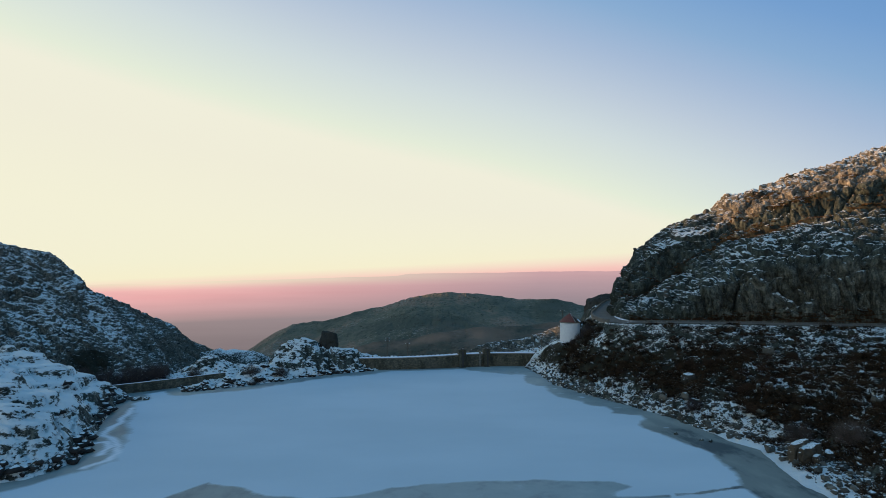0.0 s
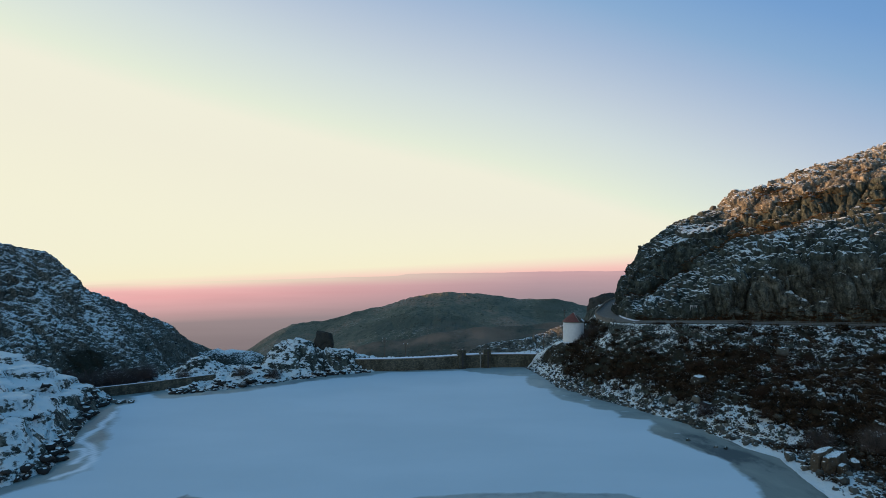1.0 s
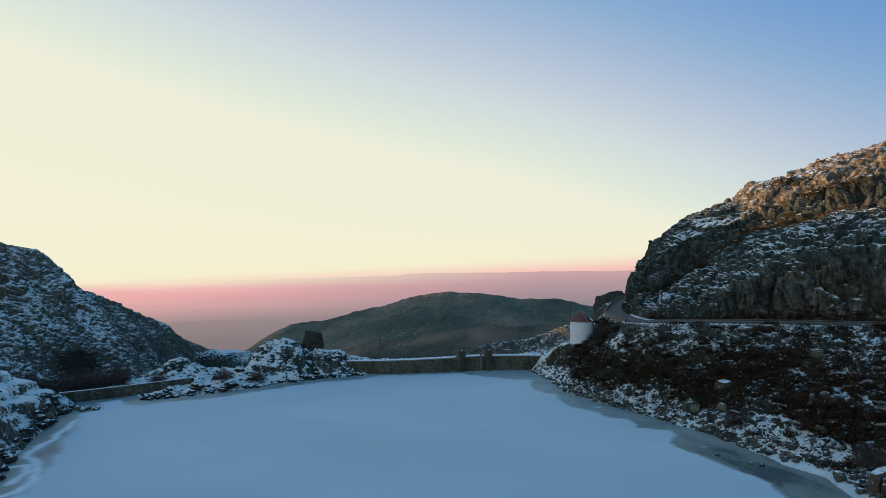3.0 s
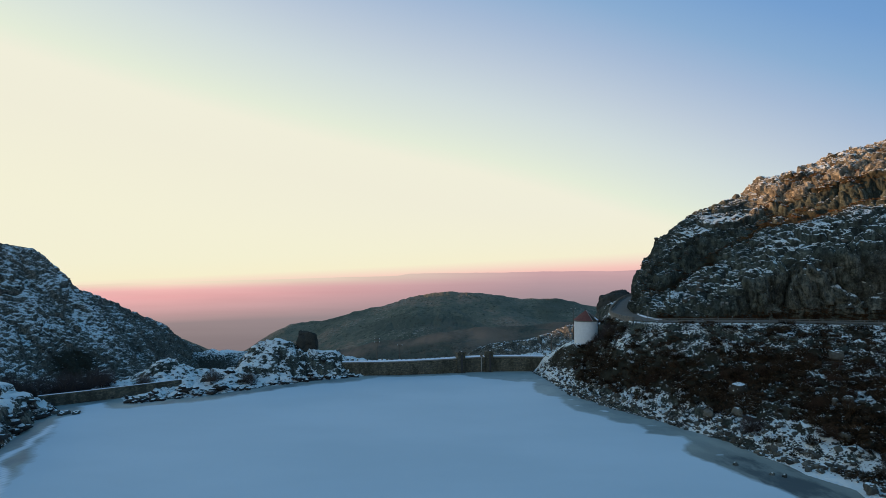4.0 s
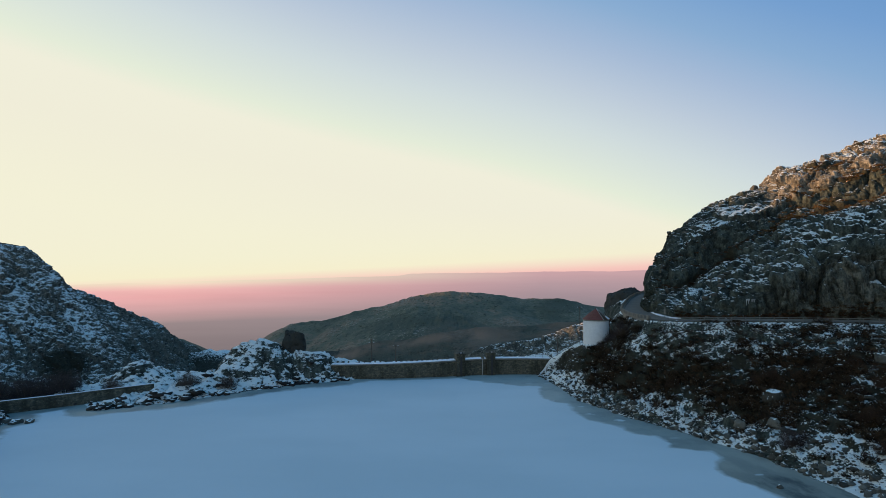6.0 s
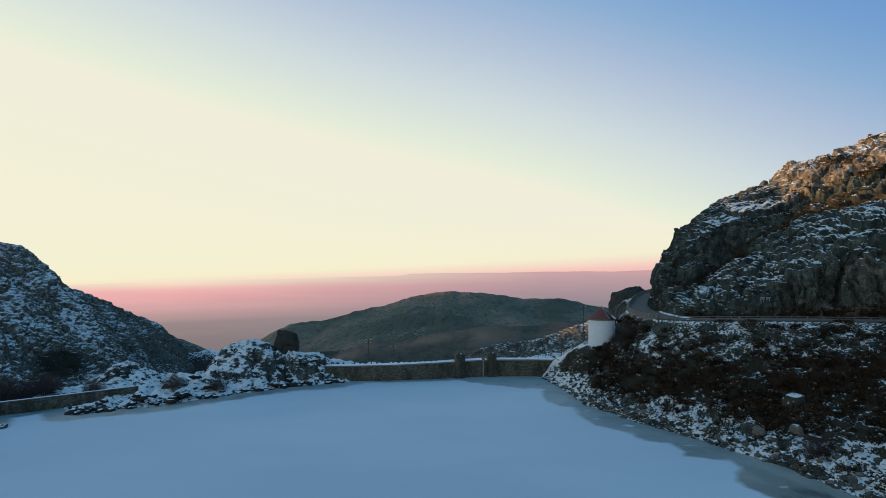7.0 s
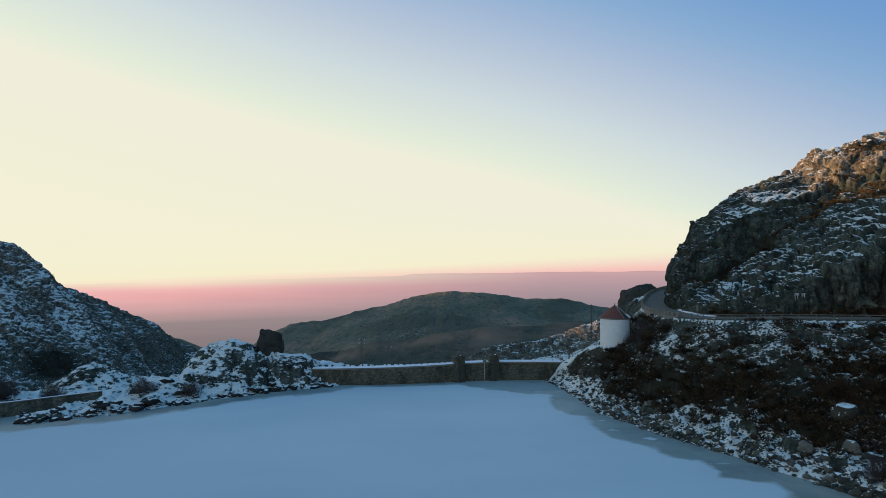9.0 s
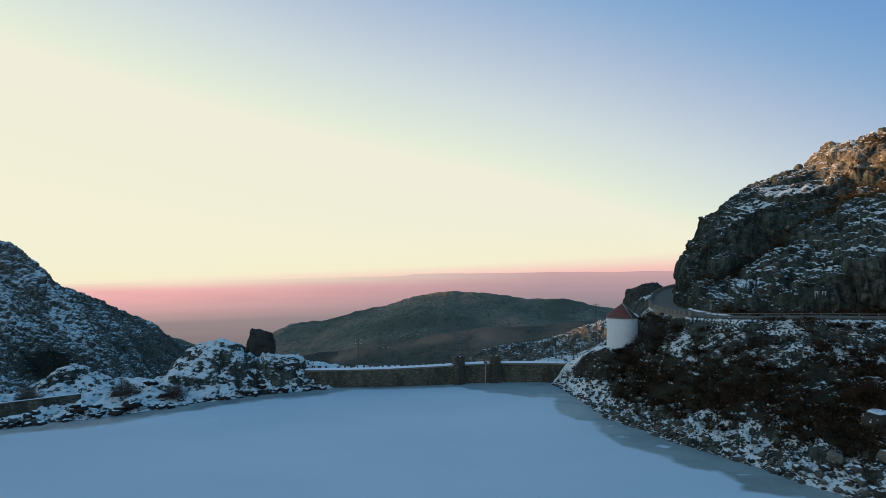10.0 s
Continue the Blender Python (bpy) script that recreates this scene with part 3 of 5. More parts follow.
# pale on the near ridge is sunlight put into the rock colour
ground = tagged(grid_mesh("ground", xs, ys, GZ, GROUND, {"snow": SNOWY, "grass": GRASSY, "grain": GRAIN, "moor": MOOR, "dry": 0.9 * np.exp(-(((GY - 606) / 11) ** 2)) * smooth(GX, -150, -90) * smooth(GX, 60, 20) + 0.55 * smooth(GY, 560, 590) * smooth(GY, 640, 625) * smooth(GX, 10, 40) + 0.35 * smooth(GY, 700, 760) * smooth(GY, 1000, 900) * smooth(GX, -60, 20), "pale": 0.6 * smooth(GY, 195, 212) * smooth(GY, 262, 250) * smooth(GX, -10, 5) + 0.12 * np.exp(-(((GX + 33) / 9) ** 2 + ((GY - 143) / 7) ** 2)) + 0.25 * smooth(-GX, 40, 50) * smooth(GY, 120, 110) * (GX > -95)}), "snow-dusted granite and heather mountain ground round a frozen lake", "ground", kind="structure")


# ---- the granite massif above the road, and the left hillside ----
def glide(rows, n):
    """Smooth rows between the given ones, n for each step."""
    c = np.array(rows, float)
    p = np.concatenate([2 * c[:1] - c[1:2], c, 2 * c[-1:] - c[-2:-1]])
    out = []
    for i in range(len(c) - 1):
        m1, m2 = (p[i + 2] - p[i]) * 0.33, (p[i + 3] - p[i + 1]) * 0.33
        for k in range(n):
            t = k / n
            out.append((2 * t**3 - 3 * t * t + 1) * p[i + 1] + (t**3 - 2 * t * t + t) * m1 + (3 * t * t - 2 * t**3) * p[i + 2] + (t**3 - t * t) * m2)
    return np.array(out + [c[-1]])


def even(points, values, n, bounds=None):
    """Points spread evenly along each line of a sheet (the second axis), with a value carried along."""
    out, carried = [], []
    for line, val in zip(points, values):
        d = np.concatenate([[0], np.cumsum(np.linalg.norm(np.diff(line, axis=0), axis=1))])
        at = np.interp(np.linspace(0, 1, n), np.linspace(0, 1, n) if bounds is None else bounds[0], np.linspace(0, 1, n) if bounds is None else bounds[1]) * d[-1]
        out.append(np.stack([np.interp(at, d, line[:, k]) for k in range(3)], -1))
        carried.append(np.interp(at, d, val))
    return np.array(out), np.array(carried)


def sheet_normals(p):
    n = np.cross(np.gradient(p, axis=0), np.gradient(p, axis=1))
    n /= np.linalg.norm(n, axis=-1, keepdims=True) + 1e-9
    return n * np.sign(n[..., 2].mean())


def relief(p, steep, size, seed, column=0.36):
    """Joints, columns and rounded blocks: how far the rock stands out. size: metres of the middle blocks."""
    warp = np.stack([fbm3(p, 3 * size, 3, seed + 40 + k) for k in range(3)], -1)
    q = p + warp * size * 0.8
    tall, flat = q * (1, 1, column), q * (0.75, 0.75, 0.95)
    out = 0
    for k, (s_, amp) in enumerate(((2.2, 0.46), (1.0, 0.28), (0.45, 0.12), (0.22, 0.05))):
        a, gap = blocks3(tall, size * s_, seed + 10 * k)
        b, gap_b = blocks3(flat, size * s_, seed + 10 * k + 5)
        cut = 0.75 * np.exp(-((gap / 0.085) ** 2)) * steep + 0.6 * np.exp(-((gap_b / 0.085) ** 2)) * (1 - steep)
        out = out + amp * size * (a * steep + 0.8 * b * (1 - steep) - cut)
    out = out - out.mean()
    return out + 0.05 * size * fbm3(q, 0.5 * size, 3, seed + 70)


def sheet(name, p, snow, grass, pale, grain, label, category):
    w = p.shape[1]
    i = (np.arange(p.shape[0] - 1)[:, None] * w + np.arange(w - 1)[None]).ravel()
    quads = np.stack([i, i + 1, i + w + 1, i + w], 1).astype(np.int32)
    if np.cross(p[1:, :-1] - p[:-1, :-1], p[:-1, 1:] - p[:-1, :-1])[..., 2].mean() > 0:
        quads = quads[:, ::-1].copy()
    me = bpy.data.meshes.new(name)
    me.vertices.add(p.size // 3)
    me.vertices.foreach_set("co", p.astype(np.float32).ravel())
    me.loops.add(quads.size)
    me.loops.foreach_set("vertex_index", quads.ravel())
    me.polygons.add(len(quads))
    me.polygons.foreach_set("loop_start", np.arange(0, quads.size, 4, dtype=np.int32))
    me.update(calc_edges=True)
    me.shade_smooth()
    for key, val in (("snow", snow), ("grass", grass), ("grain", np.full(snow.shape, grain)), ("pale", pale)):
        me.attributes.new(key, "FLOAT", "POINT").data.foreach_set("value", val.astype(np.float32).ravel())
    me.materials.append(GROUND)
    return tagged(new(name, me), label, category, kind="structure")


FORM = glide(np.array([FOOT, BROW, MID, GULLY, RIM, CRAG, CREST, BACK], float), 24)  # row, station, place
FORM = glide(FORM.transpose(1, 0, 2), 60)  # station, row, place
run = np.concatenate([[0], np.cumsum(np.linalg.norm(np.diff(FORM[:, 48], axis=0), axis=1))])
pace = np.interp(run, [0, 25, run[-1]], [0, 12, run[-1] - 13])  # wider steps at the far end
cols = np.interp(np.linspace(0, pace[-1], 640), pace, np.arange(len(run)))
lo = np.clip(cols.astype(int), 0, len(FORM) - 2)
CLIFF_U = cols / 60
FORM = FORM[lo] + (FORM[lo + 1] - FORM[lo]) * (cols - lo)[:, None, None]
share = np.linalg.norm(np.diff(FORM[:, :145], axis=1), axis=2).sum(1) / np.linalg.norm(np.diff(FORM, axis=1), axis=2).sum(1)
CLIFF, CLIFF_V = [], []
for line, part_up in zip(FORM, share):
    c, v = even(line[None], np.linspace(0, 7, len(line))[None], 350, ([0, 0.93, 1], [0, part_up, 1]))
    CLIFF.append(c[0])
    CLIFF_V.append(v[0])
CLIFF, CLIFF_V = np.array(CLIFF), np.array(CLIFF_V)
CLIFF_U = np.repeat(CLIFF_U[:, None], 350, 1)
CLIFF_N = sheet_normals(CLIFF)
dome_part = np.maximum(smooth(CLIFF_V, 2.9, 3.3), smooth(CLIFF_U, 6.6, 7.4))
steep = np.maximum(smooth(CLIFF_N[..., 2], 0.80, 0.45), 0.75 * dome_part)
hold = smooth(CLIFF_V, 0.0, 0.35) * smooth(CLIFF_V, 7.0, 6.4)
flutes = blocks3((CLIFF + fbm3(CLIFF, 3.0, 2, 870)[..., None] * 0.8) * (1, 1, 0.16), 1.6, 872)[0] * 0.7 * smooth(CLIFF_V, 0.05, 0.3) * smooth(CLIFF_V, 1.1, 0.9)
flutes = flutes + blocks3((CLIFF + fbm3(CLIFF, 4.0, 2, 874)[..., None] * 1.0) * (1, 1, 0.2), 2.4, 876)[0] * 0.5 * smooth(CLIFF_V, 2.9, 3.2) * smooth(CLIFF_V, 4.1, 3.9)
slabs = smooth(CLIFF_V, 3.02, 3.25) * smooth(CLIFF_V, 4.1, 3.85) * smooth(CLIFF_U, 4.6, 5.4)  # the tall fluted face at the outer end
stands = relief(CLIFF, steep, 2.6, 800) * (1 - slabs) + relief(CLIFF, np.ones(steep.shape), 3.2, 840, 0.13) * slabs
CLIFF = CLIFF + CLIFF_N * ((stands * (1 - 0.3 * dome_part + 0.3 * smooth(CLIFF_V, 3.8, 4.2) * smooth(CLIFF_U, 5.0, 4.6)) + flutes) * (0.25 + 0.75 * hold) * smooth(CLIFF_V, -0.02, 0.06))[..., None]
CLIFF_N = sheet_normals(CLIFF)
patch = fbm3(CLIFF * (1, 1, 2.2), 9.0, 3, 881)
band = fbm3(CLIFF * (0.5, 0.5, 2.4), 3.6, 3, 885)
U, V = CLIFF_U, CLIFF_V
face = smooth(V, 3.05, 3.3) * smooth(V, 4.05, 3.8) * smooth(U, 4.4, 5.2)
shelf_ = smooth(V, 1.0, 1.25) * smooth(V, 2.95, 2.6) * smooth(U, 6.7, 5.9)
gully = np.exp(-(((V - 3.0 - 0.1 * patch) / 0.16) ** 2)) * smooth(U, 8.0, 7.0)
cap = smooth(V, 3.95, 4.15) * smooth(V, 5.2, 4.9) * smooth(U, 4.2, 4.8) * smooth(U, 7.2, 6.2)
left_end = smooth(U, 7.0, 7.8)
CLIFF_SNOW = 0.05 + 0.38 * smooth(V, 4.8, 5.3) * smooth(U, 5.0, 4.5) + (0.18 - 0.14 * smooth(U, 4.2, 3.4)) * shelf_ - 0.36 * face + 0.62 * cap - 0.11 * smooth(V, 2.0, 1.6) * smooth(U, 4.5, 5.0) - 0.3 * gully - 0.18 * left_end - (0.16 - 0.22 * smooth(U, 4.6, 3.6)) * smooth(V, 1.0, 0.7) * (1 - left_end) + 0.55 * patch + 0.34 * band
CLIFF_GRASS = np.clip(gully + 0.75 * smooth(patch, 0.0, 0.35) * smooth(U, 4.8, 4.0) * smooth(V, 2.9, 3.2) + 0.5 * smooth(V, 0.25, 0.05) + 0.25 * smooth(band, 0.1, 0.4), 0, 1)
# the upper crag's pale rock is painted to stand in for stronger sun
sheet("cliff", CLIFF, CLIFF_SNOW, CLIFF_GRASS, (1.0 + 0.4 * patch) * smooth(V, 3.9, 4.3) * smooth(U, 5.2, 4.7) + 0.28 * smooth(V, 1.2, 0.8) * smooth(U, 5.5, 4.0), 2.0, "steep jointed granite massif with snow on its ledges above a road", "cliff")

# the left hillside: ribs and gullies run down from its crest
CREST_L = [(-380, 320, 38), (-356, 372, 44), (-332, 420, 48), (-311, 462, 42.5), (-307, 478, 32), (-306, 500, 16), (-302, 520, 7), (-293, 570, -10), (-285, 602, -23), (-279, 640, -44), (-268, 700, -68)]
line = glide(CREST_L, 12)
line, _ = even(line[None], np.zeros((1, len(line))), 520)
down = np.linspace(-14, 118, 240)
HILL = np.stack([line[0][:, None, 0] + 0.99 * down, line[0][:, None, 1] - 0.16 * down, line[0][:, None, 2] - 0.95 * np.abs(down)], -1)
hn = sheet_normals(HILL)
ribs = np.stack([HILL[..., 1] * 1.0 + 0.35 * down, HILL[..., 2] * 0.35, HILL[..., 0] * 0.3], -1)
out = fbm3(HILL, 45, 3, 900) * 5 + relief(HILL, np.full(HILL.shape[:2], 1.0), 3.0, 910) * 0.55 + blocks3(ribs + fbm3(HILL, 20, 3, 905)[..., None] * 5, 15, 920)[0] * 3.0 + blocks3(ribs + fbm3(HILL, 8, 3, 907)[..., None] * 2, 6, 924)[0] * 1.1
HILL = HILL + hn * (out * (0.55 + 0.45 * smooth(np.abs(down), 0, 9)) + 0.3)[..., None]
tongue = fbm3(ribs, 15, 4, 930, 0.6)
HILL_SNOW = 0.56 + 0.42 * tongue + 0.16 * fbm3(HILL * (1, 1, 0.5), 4.5, 3, 937) + 0.22 * fbm3(HILL, 60, 3, 935) - 0.27 * smooth(HILL[..., 1], 440, 590) - 0.24 * smooth(HILL[..., 2], -20, -42)
scrub = np.exp(-((np.linalg.norm((HILL - (-241, 411, -35)) * (0.7, 0.7, 1.2), axis=-1) / 8) ** 2))  # a dark patch of scrub low on the slope
HILL_SNOW = HILL_SNOW - 0.7 * scrub
sheet("hillside", HILL, HILL_SNOW, np.clip(1.2 * scrub + 0.05 - 0.3 * tongue + 0.45 * smooth(HILL[..., 2], -14, -38), 0, 0.9), np.full(tongue.shape, 0.55), 0.62, "steep rocky hillside dusted with snow beyond the lake", "hillside")


def ground_at(x, y):
    return float(heights(np.array([float(x)]), np.array([float(y)]))[0][0])


# ---- the frozen lake ----
ix, iy = steps((-66, 58, 0.5)), steps((-120, 40, 4), (40, 153, 0.5))
LX, LY = np.meshgrid(ix, iy)
ld = -to_line(LAKE, LX, LY, True)[0] * np.where(inside(LAKE, LX, LY), 1, -1) * -1
lobes = fbm(LX, LY, 9, 3, 301) * 3.0
SNOW_EDGE = [(0, 160), (4, 146.4), (9, 141.5), (14.5, 138.6), (19.0, 137.2), (17.6, 130), (18.4, 125), (21.0, 122.8), (20.6, 118.6), (21.8, 113.3), (24.3, 109.6), (26.0, 105.6), (28.7, 102.4), (28.2, 99.4), (32.2, 97.8), (32.0, 95.0), (30.0, 92),
             (31.0, 85.6), (34.0, 79.8), (34.5, 76.5), (33.8, 70), (32.5, 65.3), (32.4, 58), (31, 40), (34, -130), (90, -130), (90, 160)]
wob = fbm(LX, LY, 2.6, 3, 303) * 0.8
rim = to_line(SNOW_EDGE, LX + wob, LY + wob, True)[0] * np.where(inside(SNOW_EDGE, LX + wob, LY + wob), 1, -1)
flecks = smooth(fbm(LX * 0.8, LY * 1.6, 3.0, 2, 305), 0.52, 0.66) * smooth(ld, 8, 4) * smooth(LY, 80, 90)
bare = (smooth(rim, -1.3, 1.6) - 0.6 * flecks * smooth(rim, 0.5, 2)) * smooth(LX, -2, 8) + smooth(ld, 6.5 + lobes, 1.2) * smooth(LX, 14, 2)
bare = np.maximum(bare, smooth(ld, 2.4, 0.7) * smooth(LY, 141, 146) * smooth(LX, -22, -14) * 0.8)
POOL = [(-30, 40), (-30, 60), (-26.5, 66.4), (-21, 64.6), (-18.4, 62.8), (-14, 61.6), (-9.6, 62.4), (-5.2, 65.2), (0, 66.4), (5, 67.1), (12, 67.2), (19, 66.8), (21, 65.2), (18.6, 63.4), (18.2, 61.5), (16, 56), (10, 50), (0, 42)]
pool = to_line(POOL, LX + wob * 0.6, LY + wob * 0.6, True)[0] * np.where(inside(POOL, LX + wob * 0.6, LY + wob * 0.6), 1, -1)
bare = np.maximum(bare, smooth(pool, -0.5, 0.7) * 0.84)
crack = np.minimum(to_line([(18.2, 62.0), (20.5, 62.0), (23.6, 62.3)], LX, LY)[0], to_line([(24.4, 62.7), (26.5, 63.0), (29.2, 63.9), (33, 65.2)], LX, LY)[0])
bare = np.maximum(bare, smooth(crack, 0.6, 0.1) * 0.84)
CX, CY = LX + fbm(LX, LY, 3, 3, 307) * 0.45, LY + fbm(LX, LY, 3, 3, 309) * 0.8
curl = np.minimum(to_line([(-42.8, 71), (-41.8, 74.2), (-42.2, 77.7), (-44.4, 81.2), (-46.2, 83.4), (-48.6, 85.4), (-49.7, 87.5), (-50.2, 91), (-51, 94.4), (-52.8, 100), (-53.8, 103.4)], CX, CY)[0], to_line([(-44.0, 76.5), (-44.9, 80.3), (-46.7, 82.4), (-47.6, 81.4)], CX, CY)[0])
streak = smooth(curl, 0.7, 0.05)
ice = tagged(grid_mesh("lake_ice", ix, iy, np.zeros(LX.shape), ICE, {"bare": bare, "streak": streak, "grey": smooth(LX, 18, 27) * (1 - 0.65 * smooth(LY, 88, 108)) + 0.5 * smooth(-LX, 14, 22)}, keep=ld > -6), "frozen lake with wind-blown snow and bare grey-green ice at the shore", "ice", kind="structure")
ice.name = "water"

# ---- distance ----
def make_backdrop():
    m, nt, bsdf = material("painted_far_haze")
    geo = nt.nodes.new("ShaderNodeNewGeometry")
    z = nt.nodes.new("ShaderNodeSeparateXYZ")
    nt.links.new(geo.outputs["Position"], z.inputs[0])
    # evening haze is painted in: colour ramps by height that glow by themselves
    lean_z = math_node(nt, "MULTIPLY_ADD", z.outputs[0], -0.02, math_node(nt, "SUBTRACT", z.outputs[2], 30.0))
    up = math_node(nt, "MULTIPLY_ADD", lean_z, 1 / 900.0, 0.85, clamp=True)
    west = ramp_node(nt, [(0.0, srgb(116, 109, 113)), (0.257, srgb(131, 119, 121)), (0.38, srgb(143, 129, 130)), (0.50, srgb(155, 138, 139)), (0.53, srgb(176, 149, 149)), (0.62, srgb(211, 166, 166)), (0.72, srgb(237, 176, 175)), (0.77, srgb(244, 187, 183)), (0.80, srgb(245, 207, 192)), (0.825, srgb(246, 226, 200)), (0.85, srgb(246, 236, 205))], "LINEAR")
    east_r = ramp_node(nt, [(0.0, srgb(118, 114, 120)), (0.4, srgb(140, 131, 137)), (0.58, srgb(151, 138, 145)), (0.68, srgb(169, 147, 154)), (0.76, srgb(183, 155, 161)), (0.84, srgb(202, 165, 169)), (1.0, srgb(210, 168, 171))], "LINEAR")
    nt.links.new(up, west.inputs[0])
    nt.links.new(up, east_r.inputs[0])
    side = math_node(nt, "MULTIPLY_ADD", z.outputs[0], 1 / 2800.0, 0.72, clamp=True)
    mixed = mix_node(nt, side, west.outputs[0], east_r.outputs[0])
    # fainter, darker haze layers, painted too
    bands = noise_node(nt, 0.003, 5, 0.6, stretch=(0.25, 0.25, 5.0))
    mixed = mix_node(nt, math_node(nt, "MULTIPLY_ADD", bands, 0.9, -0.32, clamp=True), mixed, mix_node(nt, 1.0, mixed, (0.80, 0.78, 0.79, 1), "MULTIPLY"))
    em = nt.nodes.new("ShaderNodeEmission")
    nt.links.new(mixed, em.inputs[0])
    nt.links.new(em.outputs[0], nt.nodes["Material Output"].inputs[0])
    return m


ang = np.radians(np.linspace(-75, 75, 900))
deg = np.degrees(ang)
crest = np.interp(deg, [-40, -30, -20, -10, -3, 0, 8, 14, 40], [-50, -37, -14, 12, 28, 33, 42, 50, 58]) + (7 + 4 * smooth(deg, -6, 0)) * fbm(deg, 0 * ang, 5, 6, 5, 0.6) + 14 * smooth(deg, -4.6, -3.2)
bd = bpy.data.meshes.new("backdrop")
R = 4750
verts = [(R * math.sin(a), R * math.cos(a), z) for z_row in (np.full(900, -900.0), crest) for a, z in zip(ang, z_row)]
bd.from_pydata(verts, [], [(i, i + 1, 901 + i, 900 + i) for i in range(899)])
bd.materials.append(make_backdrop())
tagged(new("backdrop", bd), "distant mountain range with pink evening haze painted as glow", "mountains", kind="structure")

# ---- the dam ----
def simple(name, colour, rough=0.8, scale=2.0, spread=0.35, bump=0.3, dist=0.03):
    m, nt, bsdf = material(name)
    n = math_node(nt, "ADD", math_node(nt, "MULTIPLY", noise_node(nt, scale, 6, 0.65), 0.6), math_node(nt, "MULTIPLY", noise_node(nt, scale * 0.15, 3), 0.4))
    lo, hi = tuple(c * (1 - spread) for c in colour), tuple(min(1, c * (1 + spread)) for c in colour)
    r = ramp_node(nt, [(0.3, (*lo, 1)), (0.7, (*hi, 1))])
    nt.links.new(n, r.inputs[0])
    nt.links.new(r.outputs[0], bsdf.inputs["Base Color"])
    bsdf.inputs["Roughness"].default_value = rough
    nt.links.new(bump_node(nt, noise_node(nt, scale * 4, 4), bump, dist), bsdf.inputs["Normal"])
    return m


STONE = simple("dam_masonry", (0.20, 0.17, 0.135))
WHITE = simple("whitewash", (0.74, 0.76, 0.76), 0.85, 1.5, 0.09)
ROOF = simple("red_roof_sheet", (0.15, 0.046, 0.031), 0.7, 3, 0.3)
ROAD_M = simple("asphalt", (0.10, 0.10, 0.085), 0.85, 3, 0.3)


def mesh_of(name, verts, faces, mat, parent=None, label=""):
    me = bpy.data.meshes.new(name)
    me.from_pydata(verts, [], faces)
    me.update()
    me.materials.append(mat)
    ob = new(name, me)
    if parent:
        ob.parent = parent
    return tagged(ob, label)


def strip(name, line, profile, mat, parent=None, label=""):
    """A solid that runs along a plan line; profile: a closed ring of (across, up)."""
    verts, faces, n = [], [], len(profile)
    for i, p in enumerate(line):
        a, b = line[max(i - 1, 0)], line[min(i + 1, len(line) - 1)]
        d = Vector((b[0] - a[0], b[1] - a[1])).normalized()
        for u, v in profile:
            verts.append((p[0] - d.y * u, p[1] + d.x * u, (p[2] if len(p) > 2 else 0) + v))
    for i in range(len(line) - 1):
        for j in range(n):
            k = (j + 1) % n
            faces.append((i * n + j, (i + 1) * n + j, (i + 1) * n + k, i * n + k))
    faces += [tuple(range(n))[::-1], tuple((len(line) - 1) * n + j for j in range(n))]
    return mesh_of(name, verts, faces, mat, parent, label)

# ---- helpers for things ----
def part(name, bm, mat, parent, label="", smooth_shade=False):
    me = bpy.data.meshes.new(name)
    bm.to_mesh(me)
    bm.free()
    me.materials.append(mat)
    if smooth_shade:
        me.shade_smooth()
    ob = new(name, me)
    if parent:
        ob.parent = parent
    return tagged(ob, label)


def box(size, at, turn=0.0, bevel=0.0, taper=0.0):
    bm = bmesh.new()
    bmesh.ops.create_cube(bm, size=1.0)
    for v in bm.verts:
        k = 1 - taper * (v.co.z + 0.5)
        v.co = Vector((v.co.x * size[0] * k, v.co.y * size[1] * k, v.co.z * size[2]))
    if bevel:
        bmesh.ops.bevel(bm, geom=bm.edges[:], offset=bevel, segments=2, affect="EDGES")
    bmesh.ops.transform(bm, verts=bm.verts, matrix=pose(*at, 0, 0, turn))
    return bm


def rod(a, b, radius, sides=8, end=None):
    a, b = Vector(a), Vector(b)
    bm = bmesh.new()
    bmesh.ops.create_cone(bm, cap_ends=True, segments=sides, radius1=radius, radius2=radius if end is None else end, depth=(b - a).length)
    m = Matrix.Translation((a + b) / 2) @ (b - a).to_track_quat("Z", "Y").to_matrix().to_4x4()
    bmesh.ops.transform(bm, verts=bm.verts, matrix=m)
    return bm


